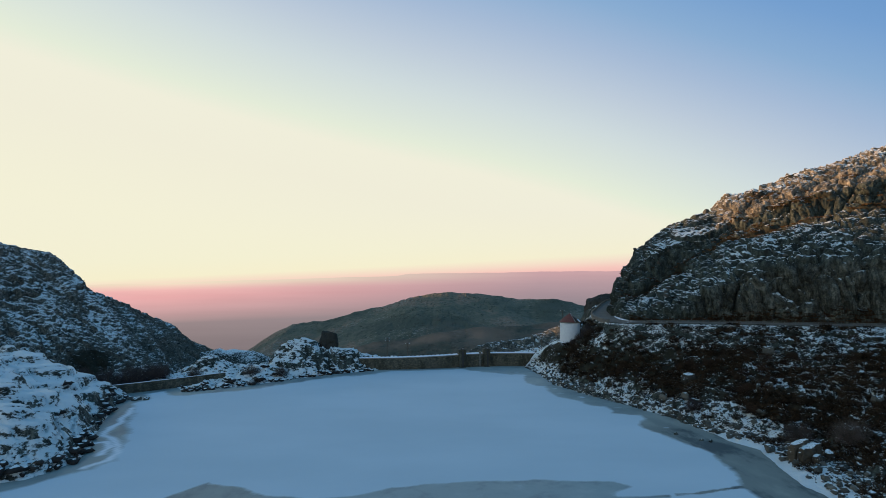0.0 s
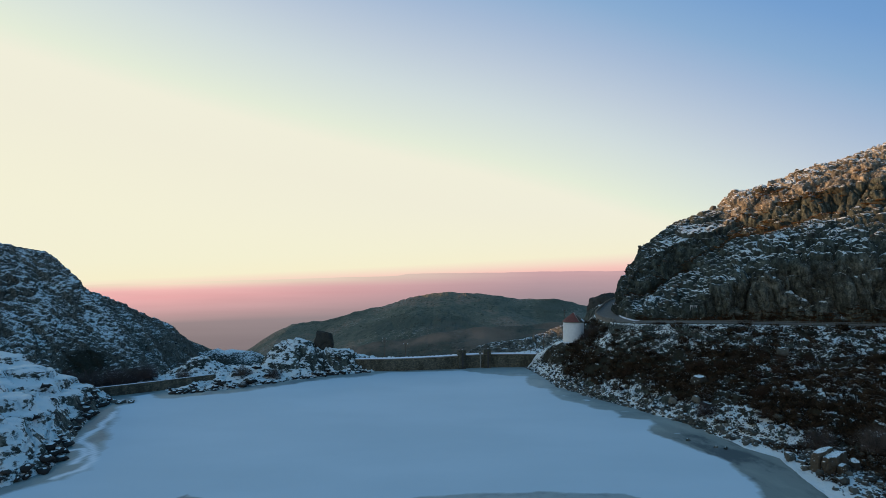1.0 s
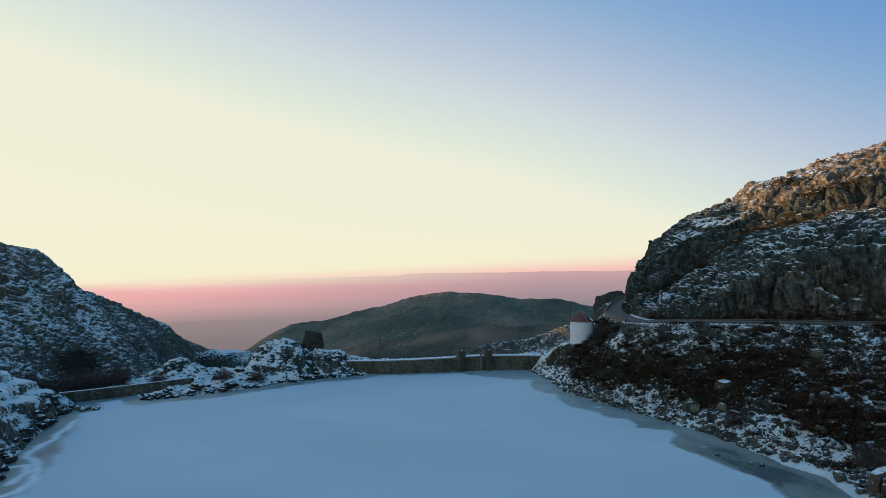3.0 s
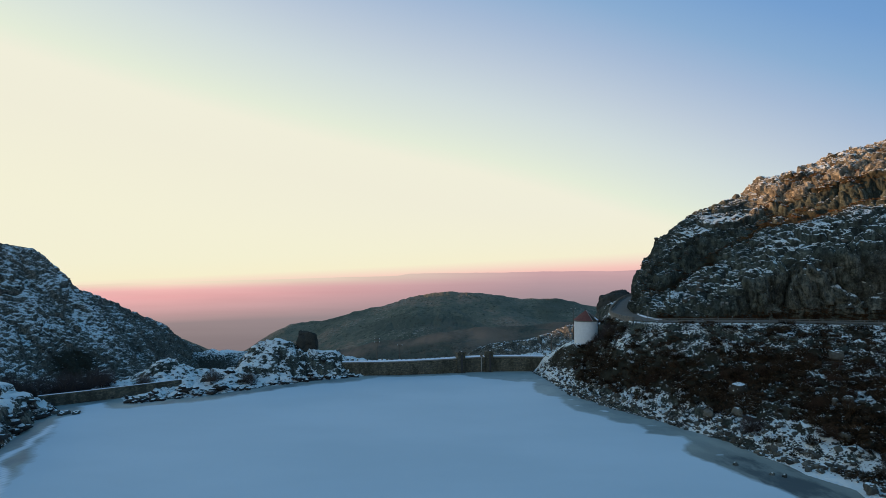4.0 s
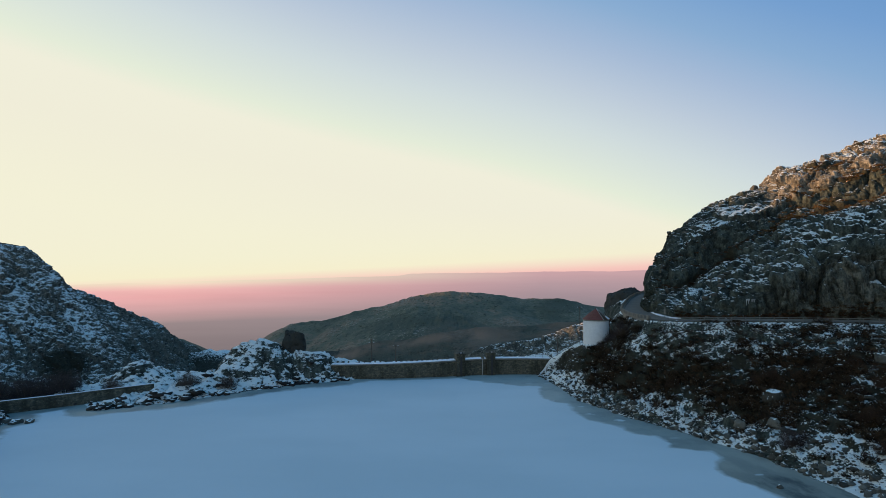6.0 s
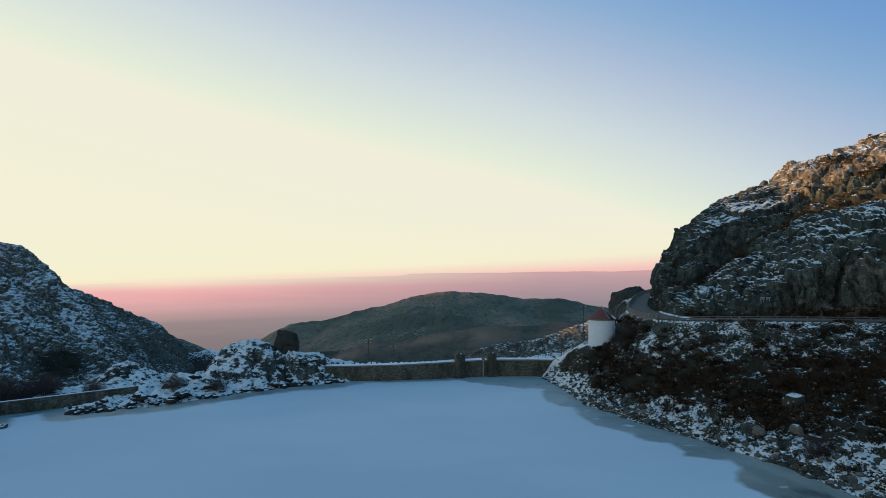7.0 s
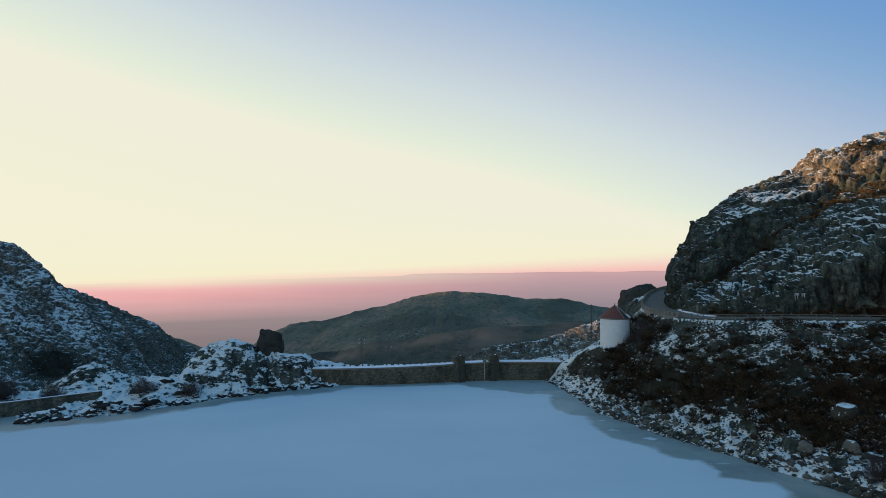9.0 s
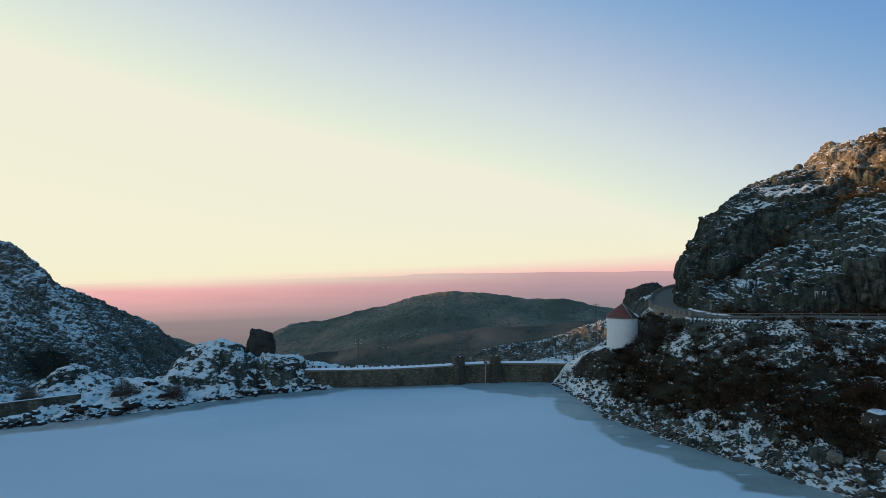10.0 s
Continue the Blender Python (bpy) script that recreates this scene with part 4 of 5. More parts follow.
# ---- more materials ----
def make_boulder(name, tone, snow):
    m, nt, bsdf = material(name)
    info = nt.nodes.new("ShaderNodeObjectInfo")
    mid, fine = noise_node(nt, 1.1, 5, 0.6), noise_node(nt, 6.0, 5, 0.65)
    base = ramp_node(nt, [(0.3, tuple(c * 0.45 for c in tone) + (1,)), (0.52, tone + (1,)), (0.75, tuple(min(1, c * 1.7) for c in tone) + (1,))])
    nt.links.new(math_node(nt, "ADD", math_node(nt, "MULTIPLY", mid, 0.55), math_node(nt, "MULTIPLY", fine, 0.45)), base.inputs[0])
    geo = nt.nodes.new("ShaderNodeNewGeometry")
    shade = math_node(nt, "MULTIPLY_ADD", info.outputs["Random"], 0.5, math_node(nt, "MULTIPLY_ADD", math_node(nt, "POWER", geo.outputs["Random Per Island"], 2.0), 1.1, 0.42))
    varied = mix_node(nt, 1.0, base.outputs[0], (1, 1, 1, 1), "MULTIPLY")
    comb = nt.nodes.new("ShaderNodeCombineColor")
    for k in range(3):
        nt.links.new(shade, comb.inputs[k])
    nt.links.new(comb.outputs[0], varied.node.inputs[7])
    cover = snow_cover(nt, snow, up=2.6, fine=0.6, scale=1.4)
    nt.links.new(mix_node(nt, cover, varied, SNOW), bsdf.inputs["Base Color"])
    bsdf.inputs["Roughness"].default_value, bsdf.inputs["Specular IOR Level"].default_value = 0.85, 0.25
    b = bump_node(nt, mid, 0.6, 0.2)
    b = bump_node(nt, fine, 0.6, 0.05, b)
    nt.links.new(bump_node(nt, cover, 0.5, 0.08, b), bsdf.inputs["Normal"])
    return m


BOULDER = make_boulder("shore_granite", (0.078, 0.081, 0.070), -0.06)
SNOWY_BLOCK = make_boulder("snow_topped_block", (0.056, 0.053, 0.043), 0.32)
SNOWY_BOULDER = make_boulder("snow_capped_granite", (0.058, 0.060, 0.052), 0.10)
BARE_BOULDER = make_boulder("bare_granite", (0.068, 0.069, 0.059), -0.45)
PALE_BOULDER = make_boulder("pale_weathered_granite", (0.088, 0.088, 0.074), -0.15)
DARK_SLAB = make_boulder("wet_dark_rock", (0.030, 0.029, 0.027), 0.04)
SNOW_M = simple("old_snow", (0.78, 0.82, 0.87), 0.7, 1.5, 0.08, 0.4, 0.05)
CONCRETE = simple("pale_concrete", (0.18, 0.172, 0.148), 0.85, 1.2, 0.25)
GREY_METAL = simple("galvanised_steel", (0.13, 0.13, 0.12), 0.5, 5, 0.15)
DARK_METAL = simple("dark_steel", (0.03, 0.03, 0.03), 0.6, 5, 0.2)
WOOD = simple("weathered_wood", (0.10, 0.075, 0.055), 0.85, 4, 0.3)
ICE_CLEAR = simple("pale_ice", (0.55, 0.60, 0.62), 0.3, 3, 0.08)


def make_plant(name, dark, light, scale=0.6, dusted=0.0):
    m, nt, bsdf = material(name)
    geo = nt.nodes.new("ShaderNodeNewGeometry")
    r = ramp_node(nt, [(0.15, dark + (1,)), (0.85, light + (1,))])
    v = math_node(nt, "ADD", math_node(nt, "MULTIPLY", geo.outputs["Random Per Island"], 0.5), math_node(nt, "MULTIPLY_ADD", noise_node(nt, scale, 3), 1.2, -0.35))
    nt.links.new(v, r.inputs[0])
    caught = math_node(nt, "MULTIPLY", math_node(nt, "SUBTRACT", math_node(nt, "MULTIPLY_ADD", noise_node(nt, 0.16, 3), 0.5, noise_node(nt, 2.4, 5, 0.65, stretch=(0.8, 0.8, 1.8))), 1.0 - dusted), 14.0, clamp=True)
    nt.links.new(mix_node(nt, caught, r.outputs[0], SNOW), bsdf.inputs["Base Color"])
    bsdf.inputs["Roughness"].default_value, bsdf.inputs["Specular IOR Level"].default_value = 0.9, 0.1
    return m


HEATH = make_plant("dark_heather_and_broom", (0.013, 0.011, 0.008), (0.088, 0.060, 0.037), dusted=0.08)
TWIGS = make_plant("bare_brown_twigs", (0.040, 0.032, 0.031), (0.105, 0.083, 0.078))
PALE_TWIGS = make_plant("grey_brown_twigs", (0.055, 0.046, 0.042), (0.15, 0.125, 0.108))
BROOM = make_plant("dead_brown_broom", (0.022, 0.014, 0.010), (0.085, 0.052, 0.034))
DRY = make_plant("dry_orange_grass", (0.06, 0.038, 0.018), (0.19, 0.115, 0.05))


# ---- rocks ----
def rock_shape(seed, squash=0.7, cuts=9, level=2, flat_top=False):
    """Vertices and triangles of one broken, rounded boulder about 1 m across."""
    r = np.random.RandomState(seed)
    bm = bmesh.new()
    bmesh.ops.create_icosphere(bm, subdivisions=level, radius=0.5)
    v = np.array([p.co[:] for p in bm.verts])
    f = np.array([[p.index for p in q.verts] for q in bm.faces])
    bm.free()
    for _ in range(cuts):
        n = r.normal(size=3)
        n /= np.linalg.norm(n)
        over = v @ n - r.uniform(0.27, 0.42)
        v = v - np.clip(over, 0, None)[:, None] * n * 0.92
    if flat_top:
        v[:, 2] = np.minimum(v[:, 2], 0.24 + 0.04 * v[:, 0])
    v += r.normal(size=v.shape) * 0.012
    v *= (1, r.uniform(0.7, 0.95), squash)
    return v, f


def hull_shape(seed, points=26, squash=0.65):
    """An angular broken stone about 1 m across."""
    r = np.random.RandomState(seed)
    p = r.normal(size=(points, 3))
    p = p / np.linalg.norm(p, axis=1, keepdims=True) * r.uniform(0.38, 0.54, (points, 1)) * (1, r.uniform(0.65, 0.95), squash)
    bm = bmesh.new()
    for q in p:
        bm.verts.new(q)
    res = bmesh.ops.convex_hull(bm, input=bm.verts[:])
    bmesh.ops.delete(bm, geom=list({e for e in res["geom_interior"] + res["geom_unused"] if isinstance(e, bmesh.types.BMVert)}), context="VERTS")
    bmesh.ops.triangulate(bm, faces=bm.faces[:])
    bm.verts.index_update()
    v = np.array([q.co[:] for q in bm.verts])
    f = np.array([[q.index for q in t.verts] for t in bm.faces])
    bm.free()
    return v, f


ROCKS = [hull_shape(200 + k, 22, 0.55 + 0.05 * (k % 6)) for k in range(12)]
SLABS = [hull_shape(300 + k, 11, 0.40) for k in range(8)]
PEBBLES = [hull_shape(400 + k, 15, 0.55) for k in range(10)]


def data_mesh(name, v, f, mat, shade=True):
    me = bpy.data.meshes.new(name)
    me.from_pydata([tuple(p) for p in v], [], [tuple(int(i) for i in t) for t in f])
    me.update()
    if shade:
        me.shade_smooth()
    me.materials.append(mat)
    return me


def joined(name, shapes, places, mat, label, category):
    """Many small rocks or plants in one mesh. places: rows of x, y, z, turn, size, tilt, shape."""
    vs, fs, n = [], [], 0
    for x, y, z, turn, size, tilt, k in places:
        v, f = shapes[int(k) % len(shapes)]
        c, s_, ct, st = math.cos(turn), math.sin(turn), math.cos(tilt), math.sin(tilt)
        m = np.array([[c, -s_, 0], [s_, c, 0], [0, 0, 1]]) @ np.array([[1, 0, 0], [0, ct, -st], [0, st, ct]])
        vs.append((v * size) @ m.T + (x, y, z))
        fs.append(f + n)
        n += len(v)
    v, f = np.concatenate(vs).astype(np.float32), np.concatenate(fs).astype(np.int32)
    me = bpy.data.meshes.new(name)
    me.vertices.add(len(v))
    me.vertices.foreach_set("co", v.ravel())
    me.loops.add(f.size)
    me.loops.foreach_set("vertex_index", f.ravel())
    me.polygons.add(len(f))
    me.polygons.foreach_set("loop_start", np.arange(0, f.size, 3, dtype=np.int32))
    me.update(calc_edges=True)
    me.materials.append(mat)
    return tagged(new(name, me), label, category, kind="stuff")


def sprinkle(n, x0, x1, y0, y1, keep, seed):
    """Random plan places in a box that pass keep(x, y, z, snow, lake), with their heights."""
    r = np.random.RandomState(seed)
    x, y = r.uniform(x0, x1, n), r.uniform(y0, y1, n)
    z, snow, grass, lake = heights(x, y)
    ok = keep(x, y, z, lake)
    return x[ok], y[ok], z[ok], r


def below_road(x, y):
    return ~inside(MASSIF, x, y) & (x > 15)


# boulders along the right shore: the nearest stand singly, the rest are one mass
bx, by, bz, r = sprinkle(31000, 18, 62, 56, 151, lambda x, y, z, l: below_road(x, y) & (l > -0.25) & (l < 11), 11)
shore = to_line(LAKE, bx, by, True)[0]
shore = np.abs(shore - 3.4 * smooth(by, 88, 74)) + 9.0 * (shore < 1.5 * smooth(by, 90, 80))
keep = r.uniform(size=len(bx)) < np.clip(1.5 - shore / (3.8 + 1.6 * smooth(by, 98, 86)), 0, 1) * (0.6 + 0.4 * smooth(by, 74, 84)) * (shore < 7)
bx, by, bz, shore = bx[keep], by[keep], bz[keep], shore[keep]
size = 0.22 + 0.9 * r.uniform(size=len(bx)) ** 3.0
big = np.argsort(-size * (by < 128))[:290]
rock_data = [data_mesh("boulder", v, f, BOULDER if k % 3 else SNOWY_BOULDER, False) for k, (v, f) in enumerate(ROCKS)]
for n, i in enumerate(big):
    ob = new("boulder", rock_data[n % 12])
    ob.matrix_world = pose(bx[i], by[i], bz[i] + size[i] * 0.14, r.uniform(-14, 14), r.uniform(-14, 14), r.uniform(0, 360)) @ Matrix.Scale(size[i] * 1.05, 4)
    tagged(ob, "grey-brown granite boulder dusted with snow on the lake shore", "boulder", "shore boulders")
rest = np.setdiff1d(np.arange(len(bx)), big)[:10500]
joined("shore_stones", PEBBLES, [(bx[i], by[i], bz[i] + size[i] * 0.1, r.uniform(0, 6.3), size[i] * 0.9, r.uniform(-0.3, 0.3), n) for n, i in enumerate(rest)], BOULDER,
       "small grey-brown stones with snow between them on the shore", "stones")

# stones that stand out on the right slope
def block_rock(seed, level=3, square=0.8):
    """A blocky boulder with worn edges, about 1 m across."""
    r = np.random.RandomState(seed)
    v, f = rock_shape(seed, squash=1.0, cuts=0, level=level)
    v = v / np.abs(v).max(axis=1, keepdims=True) * 0.5 * square + v * (1 - square)
    for _ in range(12):
        n = r.normal(size=3) * (1, 1, 0.8)
        n /= np.linalg.norm(n)
        v = v - np.clip(v @ n - r.uniform(0.36, 0.48) - 0.13 * square, 0, None)[:, None] * n * 0.9
    v[:, :2] *= (1.0 - 0.22 * np.clip(v[:, 2:3] + 0.1, 0, 1))
    return v, f


def granite(seed, w, level=5, rough=0.16, square=0.8):
    """A weathered granite block of size w: jointed, with rounded corners."""
    v, f = block_rock(seed, level, square)
    v = v * w
    n = v / (np.linalg.norm(v, axis=1, keepdims=True) + 1e-9)
    m = min(w)
    out = blocks3(v + 50.0 + seed, m * 0.62, seed)[0] * rough * m + blocks3(v + 80.0, m * 0.26, seed + 3)[0] * rough * 0.35 * m + fbm3(v, m * 0.2, 3, seed + 5) * 0.03 * m
    return v + n * out[:, None], f


BROWN_BLOCK = make_boulder("brown_split_granite", (0.105, 0.088, 0.064), 0.50)
for x, y, up, w, turn, seed, lean, mat, label in ((43.6, 73.1, 1.3, (1.3, 3.5, 3.5), -62, 521, 0.16, BROWN_BLOCK, "tall split granite slab with a snowy top at the shore"),
                                                  (44.4, 72.2, 1.15, (1.35, 4.1, 3.2), -62, 522, 0.16, BROWN_BLOCK, "long granite slab with snow on its top, split from its neighbour"),
                                                  (44.5, 71.0, 0.8, (0.8, 1.1, 2.0), -60, 523, 0.1, BROWN_BLOCK, "broken piece of granite beside a split block"),
                                                  (46.9, 72.6, 0.8, (1.3, 1.9, 2.0), -20, 524, 0.1, SNOWY_BLOCK, "dark granite block leaning beside a split block"),
                                                  (42.9, 103.8, 5.0, (2.0, 2.1, 2.2), 24, 525, 0.06, SNOWY_BLOCK, "large angular boulder with a flat white snow cap on the slope")):
    v, f = granite(seed, w, 5, 0.12, 0.72)
    v[:, :2] *= 1 - 0.16 * np.clip(-v[:, 2:3] / w[2] - 0.1, 0, 1)
    v[:, 2] = np.minimum(v[:, 2], w[2] * 0.38 + 0.08 * v[:, 0] + lean * v[:, 1] + 0.05 * np.sin(3 * v[:, 1]))
    ob = new("boulder", data_mesh("boulder", v, f, mat))
    ob.matrix_world = pose(x, y, up, 0, 0, turn)
    tagged(ob, label, "boulder")

for x, y, w, kind, label in ((42.4, 77.2, (1.5, 1.2, 1.3), 2, "dark boulder at the edge of the ice"), (41.9, 73.6, (1.1, 0.9, 0.7), 12, "small stone half buried in the shore snow"), (49.5, 66.0, (2.3, 1.9, 1.3), 3, "brown granite boulder half sunk in the snowy shore"),
                             (43.6, 74.2, (1.8, 1.5, 0.8), 4, "low snow-covered stone at the edge of the ice"), (51.0, 93.0, (1.7, 1.5, 1.1), 5, "small snow-capped boulder among dark heather"),
                             (49.2, 92.6, (1.0, 0.9, 1.0), 6, "small grey stone beside a snow-capped boulder"), (59.2, 81.0, (1.9, 1.6, 1.2), 7, "boulder with a snow cap among dark heather"),
                             (46.3, 86.6, (1.6, 1.4, 1.1), 8, "rounded pale grey boulder above the shore stones"), (37.8, 102.0, (1.5, 1.4, 1.3), 9, "rounded pale grey boulder among the shore stones"),
                             (40.6, 99.4, (1.7, 1.4, 1.4), 10, "rounded grey boulder above the shore stones"), (57.6, 104.8, (2.4, 1.6, 1.8), 11, "dark granite slab among the heather below the road")):
    v, f = granite(500 + kind, tuple(0.85 * k for k in w), 4, 0.17, 0.6)
    ob = new("boulder", data_mesh("boulder", v, f, (PALE_BOULDER if kind in (3, 8, 9, 10) else SNOWY_BOULDER)))
    ob.matrix_world = pose(x, y, ground_at(x, y) + w[2] * 0.28, 4, -5, -25 + 17 * kind)
    tagged(ob, label, "boulder")

# a low spur of rocks at the foot of the saddle wall
for k, (x, y, w) in enumerate(((-60.6, 110.8, (2.6, 1.8, 1.1)), (-58.6, 110.2, (2.2, 1.6, 0.9)), (-56.6, 109.8, (1.9, 1.3, 0.8)), (-55.0, 110.3, (1.4, 1.1, 0.6)))):
    v, f = granite(590 + k, w, 4, 0.15, 0.7)
    ob = new("boulder", data_mesh("boulder", v, f, SNOWY_BOULDER))
    ob.matrix_world = pose(x, y, 0.12, 0, 0, 35 * k)
    tagged(ob, "low dark rock with some snow at the ice edge", "rock")

# three stones that stick out of the ice
for x, y, w in ((33.7, 86.2, 0.9), (36.0, 83.0, 0.8), (37.0, 82.4, 1.0)):
    ob = new("boulder", rock_data[int(x) % 12])
    ob.matrix_world = pose(x, y, 0.02, 0, 0, 70 * w) @ Matrix.Scale(w, 4)
    tagged(ob, "small dark stone frozen into the lake ice", "stone")

# stones on the cliffs and the left hillside
def pick(points, weight, n, seed):
    """Places on a sheet of points, by a weight of the same shape."""
    r = np.random.RandomState(seed)
    i = r.choice(weight.size, n, p=weight.ravel() / weight.sum())
    return points.reshape(-1, 3)[i], r


p, r = pick(CLIFF, (CLIFF_N[..., 2] > 0.55) * (CLIFF_V > 0.9) * (CLIFF_V < 5.5) * (CLIFF_U > 0.8), 420, 16)
joined("dome_stones", ROCKS, [(*p[i], r.uniform(0, 6.3), 0.35 + 1.5 * r.uniform() ** 4, r.uniform(-0.4, 0.4), i) for i in range(len(p))], make_boulder("dome_granite", (0.07, 0.068, 0.056), -0.1),
       "weathered granite boulders strewn over the dome", "rocks")
for (x, y), w, turn, label in (((79.4, 176.4), 2.0, 20, "rounded boulder on the skyline at the foot of the sunlit crag"), ((58.4, 174.4), 1.4, 70, "small upright stone on the skyline of the dome")):
    z = CLIFF.reshape(-1, 3)[np.argmin(np.hypot(CLIFF[..., 0] - x, CLIFF[..., 1] - y)), 2] + 0.3 * w
    v, f = block_rock(560 + turn)
    ob = new("boulder", data_mesh("boulder", v * (w, w * 0.8, w), f, SNOWY_BOULDER))
    ob.matrix_world = pose(x, y, z, 5, 4, turn)
    tagged(ob, label, "boulder")
p, r = pick(HILL, np.ones(HILL.shape[:2]) * (HILL[..., 2] > -70), 2400, 17)
joined("hill_stones", PEBBLES, [(*p[i], r.uniform(0, 6.3), 0.8 + 2.2 * r.uniform() ** 3, r.uniform(-0.3, 0.3), i) for i in range(len(p))], make_boulder("hill_granite", (0.05, 0.05, 0.045), -0.05),
       "grey granite blocks scattered over the snowy hillside", "rocks")
x, y, z, r = sprinkle(15000, -84, -16, 60, 152, lambda x, y, z, l: (l > 0.1) & (z > -0.5), 13)
edge = to_line(LAKE, x, y, True)[0]
ok = r.uniform(size=len(x)) < 0.01 * smooth(edge, 9, 6) + 0.02 * smooth(edge, 9, 6) * smooth(-x, 37, 40) * smooth(y, 118, 124) + 0.6 * (edge < 1.4) + 0.06 * smooth(edge, 5.5, 3.0) * smooth(y, 114, 120)
x, y, z = x[ok], y[ok], z[ok]
joined("shore_slabs", SLABS, [(x[i], y[i], z[i] + 0.02, -0.75 + r.uniform(-0.5, 0.5), 0.5 + 2.6 * r.uniform() ** 2.0, r.uniform(-0.3, 0.3), i) for i in range(len(x))], DARK_SLAB,
       "dark split rock slabs showing through the snow on the bank", "rocks")

# stones with a little snow among the heather
x, y, z, r = sprinkle(9000, 22, 96, 60, 146, lambda x, y, z, l: below_road(x, y) & (l > 3), 18)
joined("slope_stones", PEBBLES, [(x[i], y[i], z[i] + 0.12, r.uniform(0, 6.3), 0.3 + 1.0 * r.uniform() ** 3, r.uniform(-0.3, 0.3), i) for i in range(min(2100, len(x)))], SNOWY_BOULDER,
       "snow-dusted stones among the heather of the slope", "stones")

x, y, z, r = sprinkle(16000, 30, 72, 96, 146, lambda x, y, z, l: below_road(x, y) & (l > 3), 20)
edge, rd = to_line(LAKE, x, y, True)[0], to_line(ROAD, x, y)[0]
ok = (edge / (edge + rd) > 0.58) & (rd > 0.8) & (r.uniform(size=len(x)) < smooth(x, 74, 50)) & (np.hypot(x - 29.5, y - 142) > 4.2)
x, y, z = x[ok], y[ok], z[ok]
joined("bank_stones", PEBBLES, [(x[i], y[i], z[i] + 0.02, r.uniform(0, 6.3), 0.25 + 0.8 * r.uniform() ** 3, r.uniform(-0.7, 0.7), i) for i in range(min(1700, len(x)))], BARE_BOULDER,
       "grey granite blocks with snow between them under the road", "stones")

# ---- heather and bushes ----
def clump(seed, blades, spread, tall, width, upright=0.7):
    r = np.random.RandomState(seed)
    vs, fs = [], []
    for k in range(blades):
        a, rad = r.uniform(0, 6.283), spread * math.sqrt(r.uniform()) * 0.75
        base = np.array([rad * math.cos(a), rad * math.sin(a), -0.1 + r.uniform(0, 0.45) * tall])
        way = np.array([math.cos(a) * (1 - upright), math.sin(a) * (1 - upright), upright]) + r.normal(size=3) * 0.25
        way /= np.linalg.norm(way)
        side = np.cross(way, r.normal(size=3))
        side /= np.linalg.norm(side)
        h = tall * r.uniform(0.35, 0.75) * (1.1 - 0.5 * rad / spread)
        vs += [base - side * width, base + side * width, base + way * h]
        fs.append((3 * k, 3 * k + 1, 3 * k + 2))
    return np.array(vs), np.array(fs)


def twig_ball(seed, twigs, width):
    """A rounded leafless bush of fine twigs, about 1 m across."""
    r = np.random.RandomState(seed)
    d = r.normal(size=(twigs, 3))
    d[:, 2] = np.abs(d[:, 2]) * 0.9
    d /= np.linalg.norm(d, axis=1, keepdims=True)
    lump = 1 + 0.28 * np.sin(d[:, 0] * 5 + seed) * np.sin(d[:, 1] * 4 + 2 * seed)
    base = d * (0.48 * lump * r.uniform(0.02, 1, twigs) ** 0.45)[:, None] * (1, 1, 1.2)
    way = d * 0.6 + (0, 0, 0.25) + r.normal(size=(twigs, 3)) * 0.6
    way /= np.linalg.norm(way, axis=1, keepdims=True)
    side = np.cross(way, r.normal(size=(twigs, 3)))
    side /= np.linalg.norm(side, axis=1, keepdims=True)
    tip = base + way * r.uniform(0.04, 0.12, (twigs, 1))
    v = np.stack([base - side * width, base + side * width, tip], 1).reshape(-1, 3)
    return v, np.arange(3 * twigs).reshape(-1, 3)


HEATHS = [clump(600 + k, 140, 0.75, 0.58, 0.042, 0.42) for k in range(8)]
x, y, z, r = sprinkle(19000, 22, 100, 58, 146, lambda x, y, z, l: below_road(x, y) & (l > 2), 14)
edge, rd = to_line(LAKE, x, y, True)[0], to_line(ROAD, x, y)[0]
u = edge / (edge + rd)
patch = fbm(x, y, 7, 3, 401)
mill_d = np.hypot(x - 29.5, y - 142)
ok = (r.uniform(size=len(x)) < 0.10 + (0.85 - 0.25 * smooth(x, 44, 52)) * smooth(patch, -0.45, 0.1) * smooth((edge - 3.2 * smooth(y, 98, 86)) * (1 + 0.5 * smooth(y, 116, 128)), 3.2, 5.8) * (1 - 0.45 * np.exp(-(((x - 35) / 4.5) ** 2 + ((y - 122) / 8) ** 2))) * (1 - 0.85 * smooth(u + 0.05 * smooth(y, 116, 128) - 0.07 * smooth(x, 38, 46), 0.60, 0.76))) & (mill_d > 3.1) & ~((x < 26.8 + 0.8 * patch) & (y > 130)) & (to_line([(24.6, 152), (25.6, 149.5), (28.0, 145.2)], x, y)[0] > 2.0)
x, y, z = x[ok][:9000], y[ok][:9000], z[ok][:9000]
joined("heather", HEATHS, [(x[i], y[i], z[i], r.uniform(0, 6.3), 0.7 + 1.3 * r.uniform() ** 1.5, 0, i) for i in range(len(x))], HEATH, "dark brown heather and broom on the slope below the road", "shrubs")
p, r = pick(CLIFF, CLIFF_GRASS * (CLIFF_N[..., 2] > 0.45) * (CLIFF_V > 2.6) * (CLIFF_V < 5.3) * (CLIFF_U < 4.9) * (CLIFF_U > 0.6), 650, 15)
joined("dry_grass", HEATHS, [(*p[i], r.uniform(0, 6.3), r.uniform(0.5, 1.1), 0, i) for i in range(len(p))], DRY, "dry orange grass and bracken between the rocks of the dome", "grass")
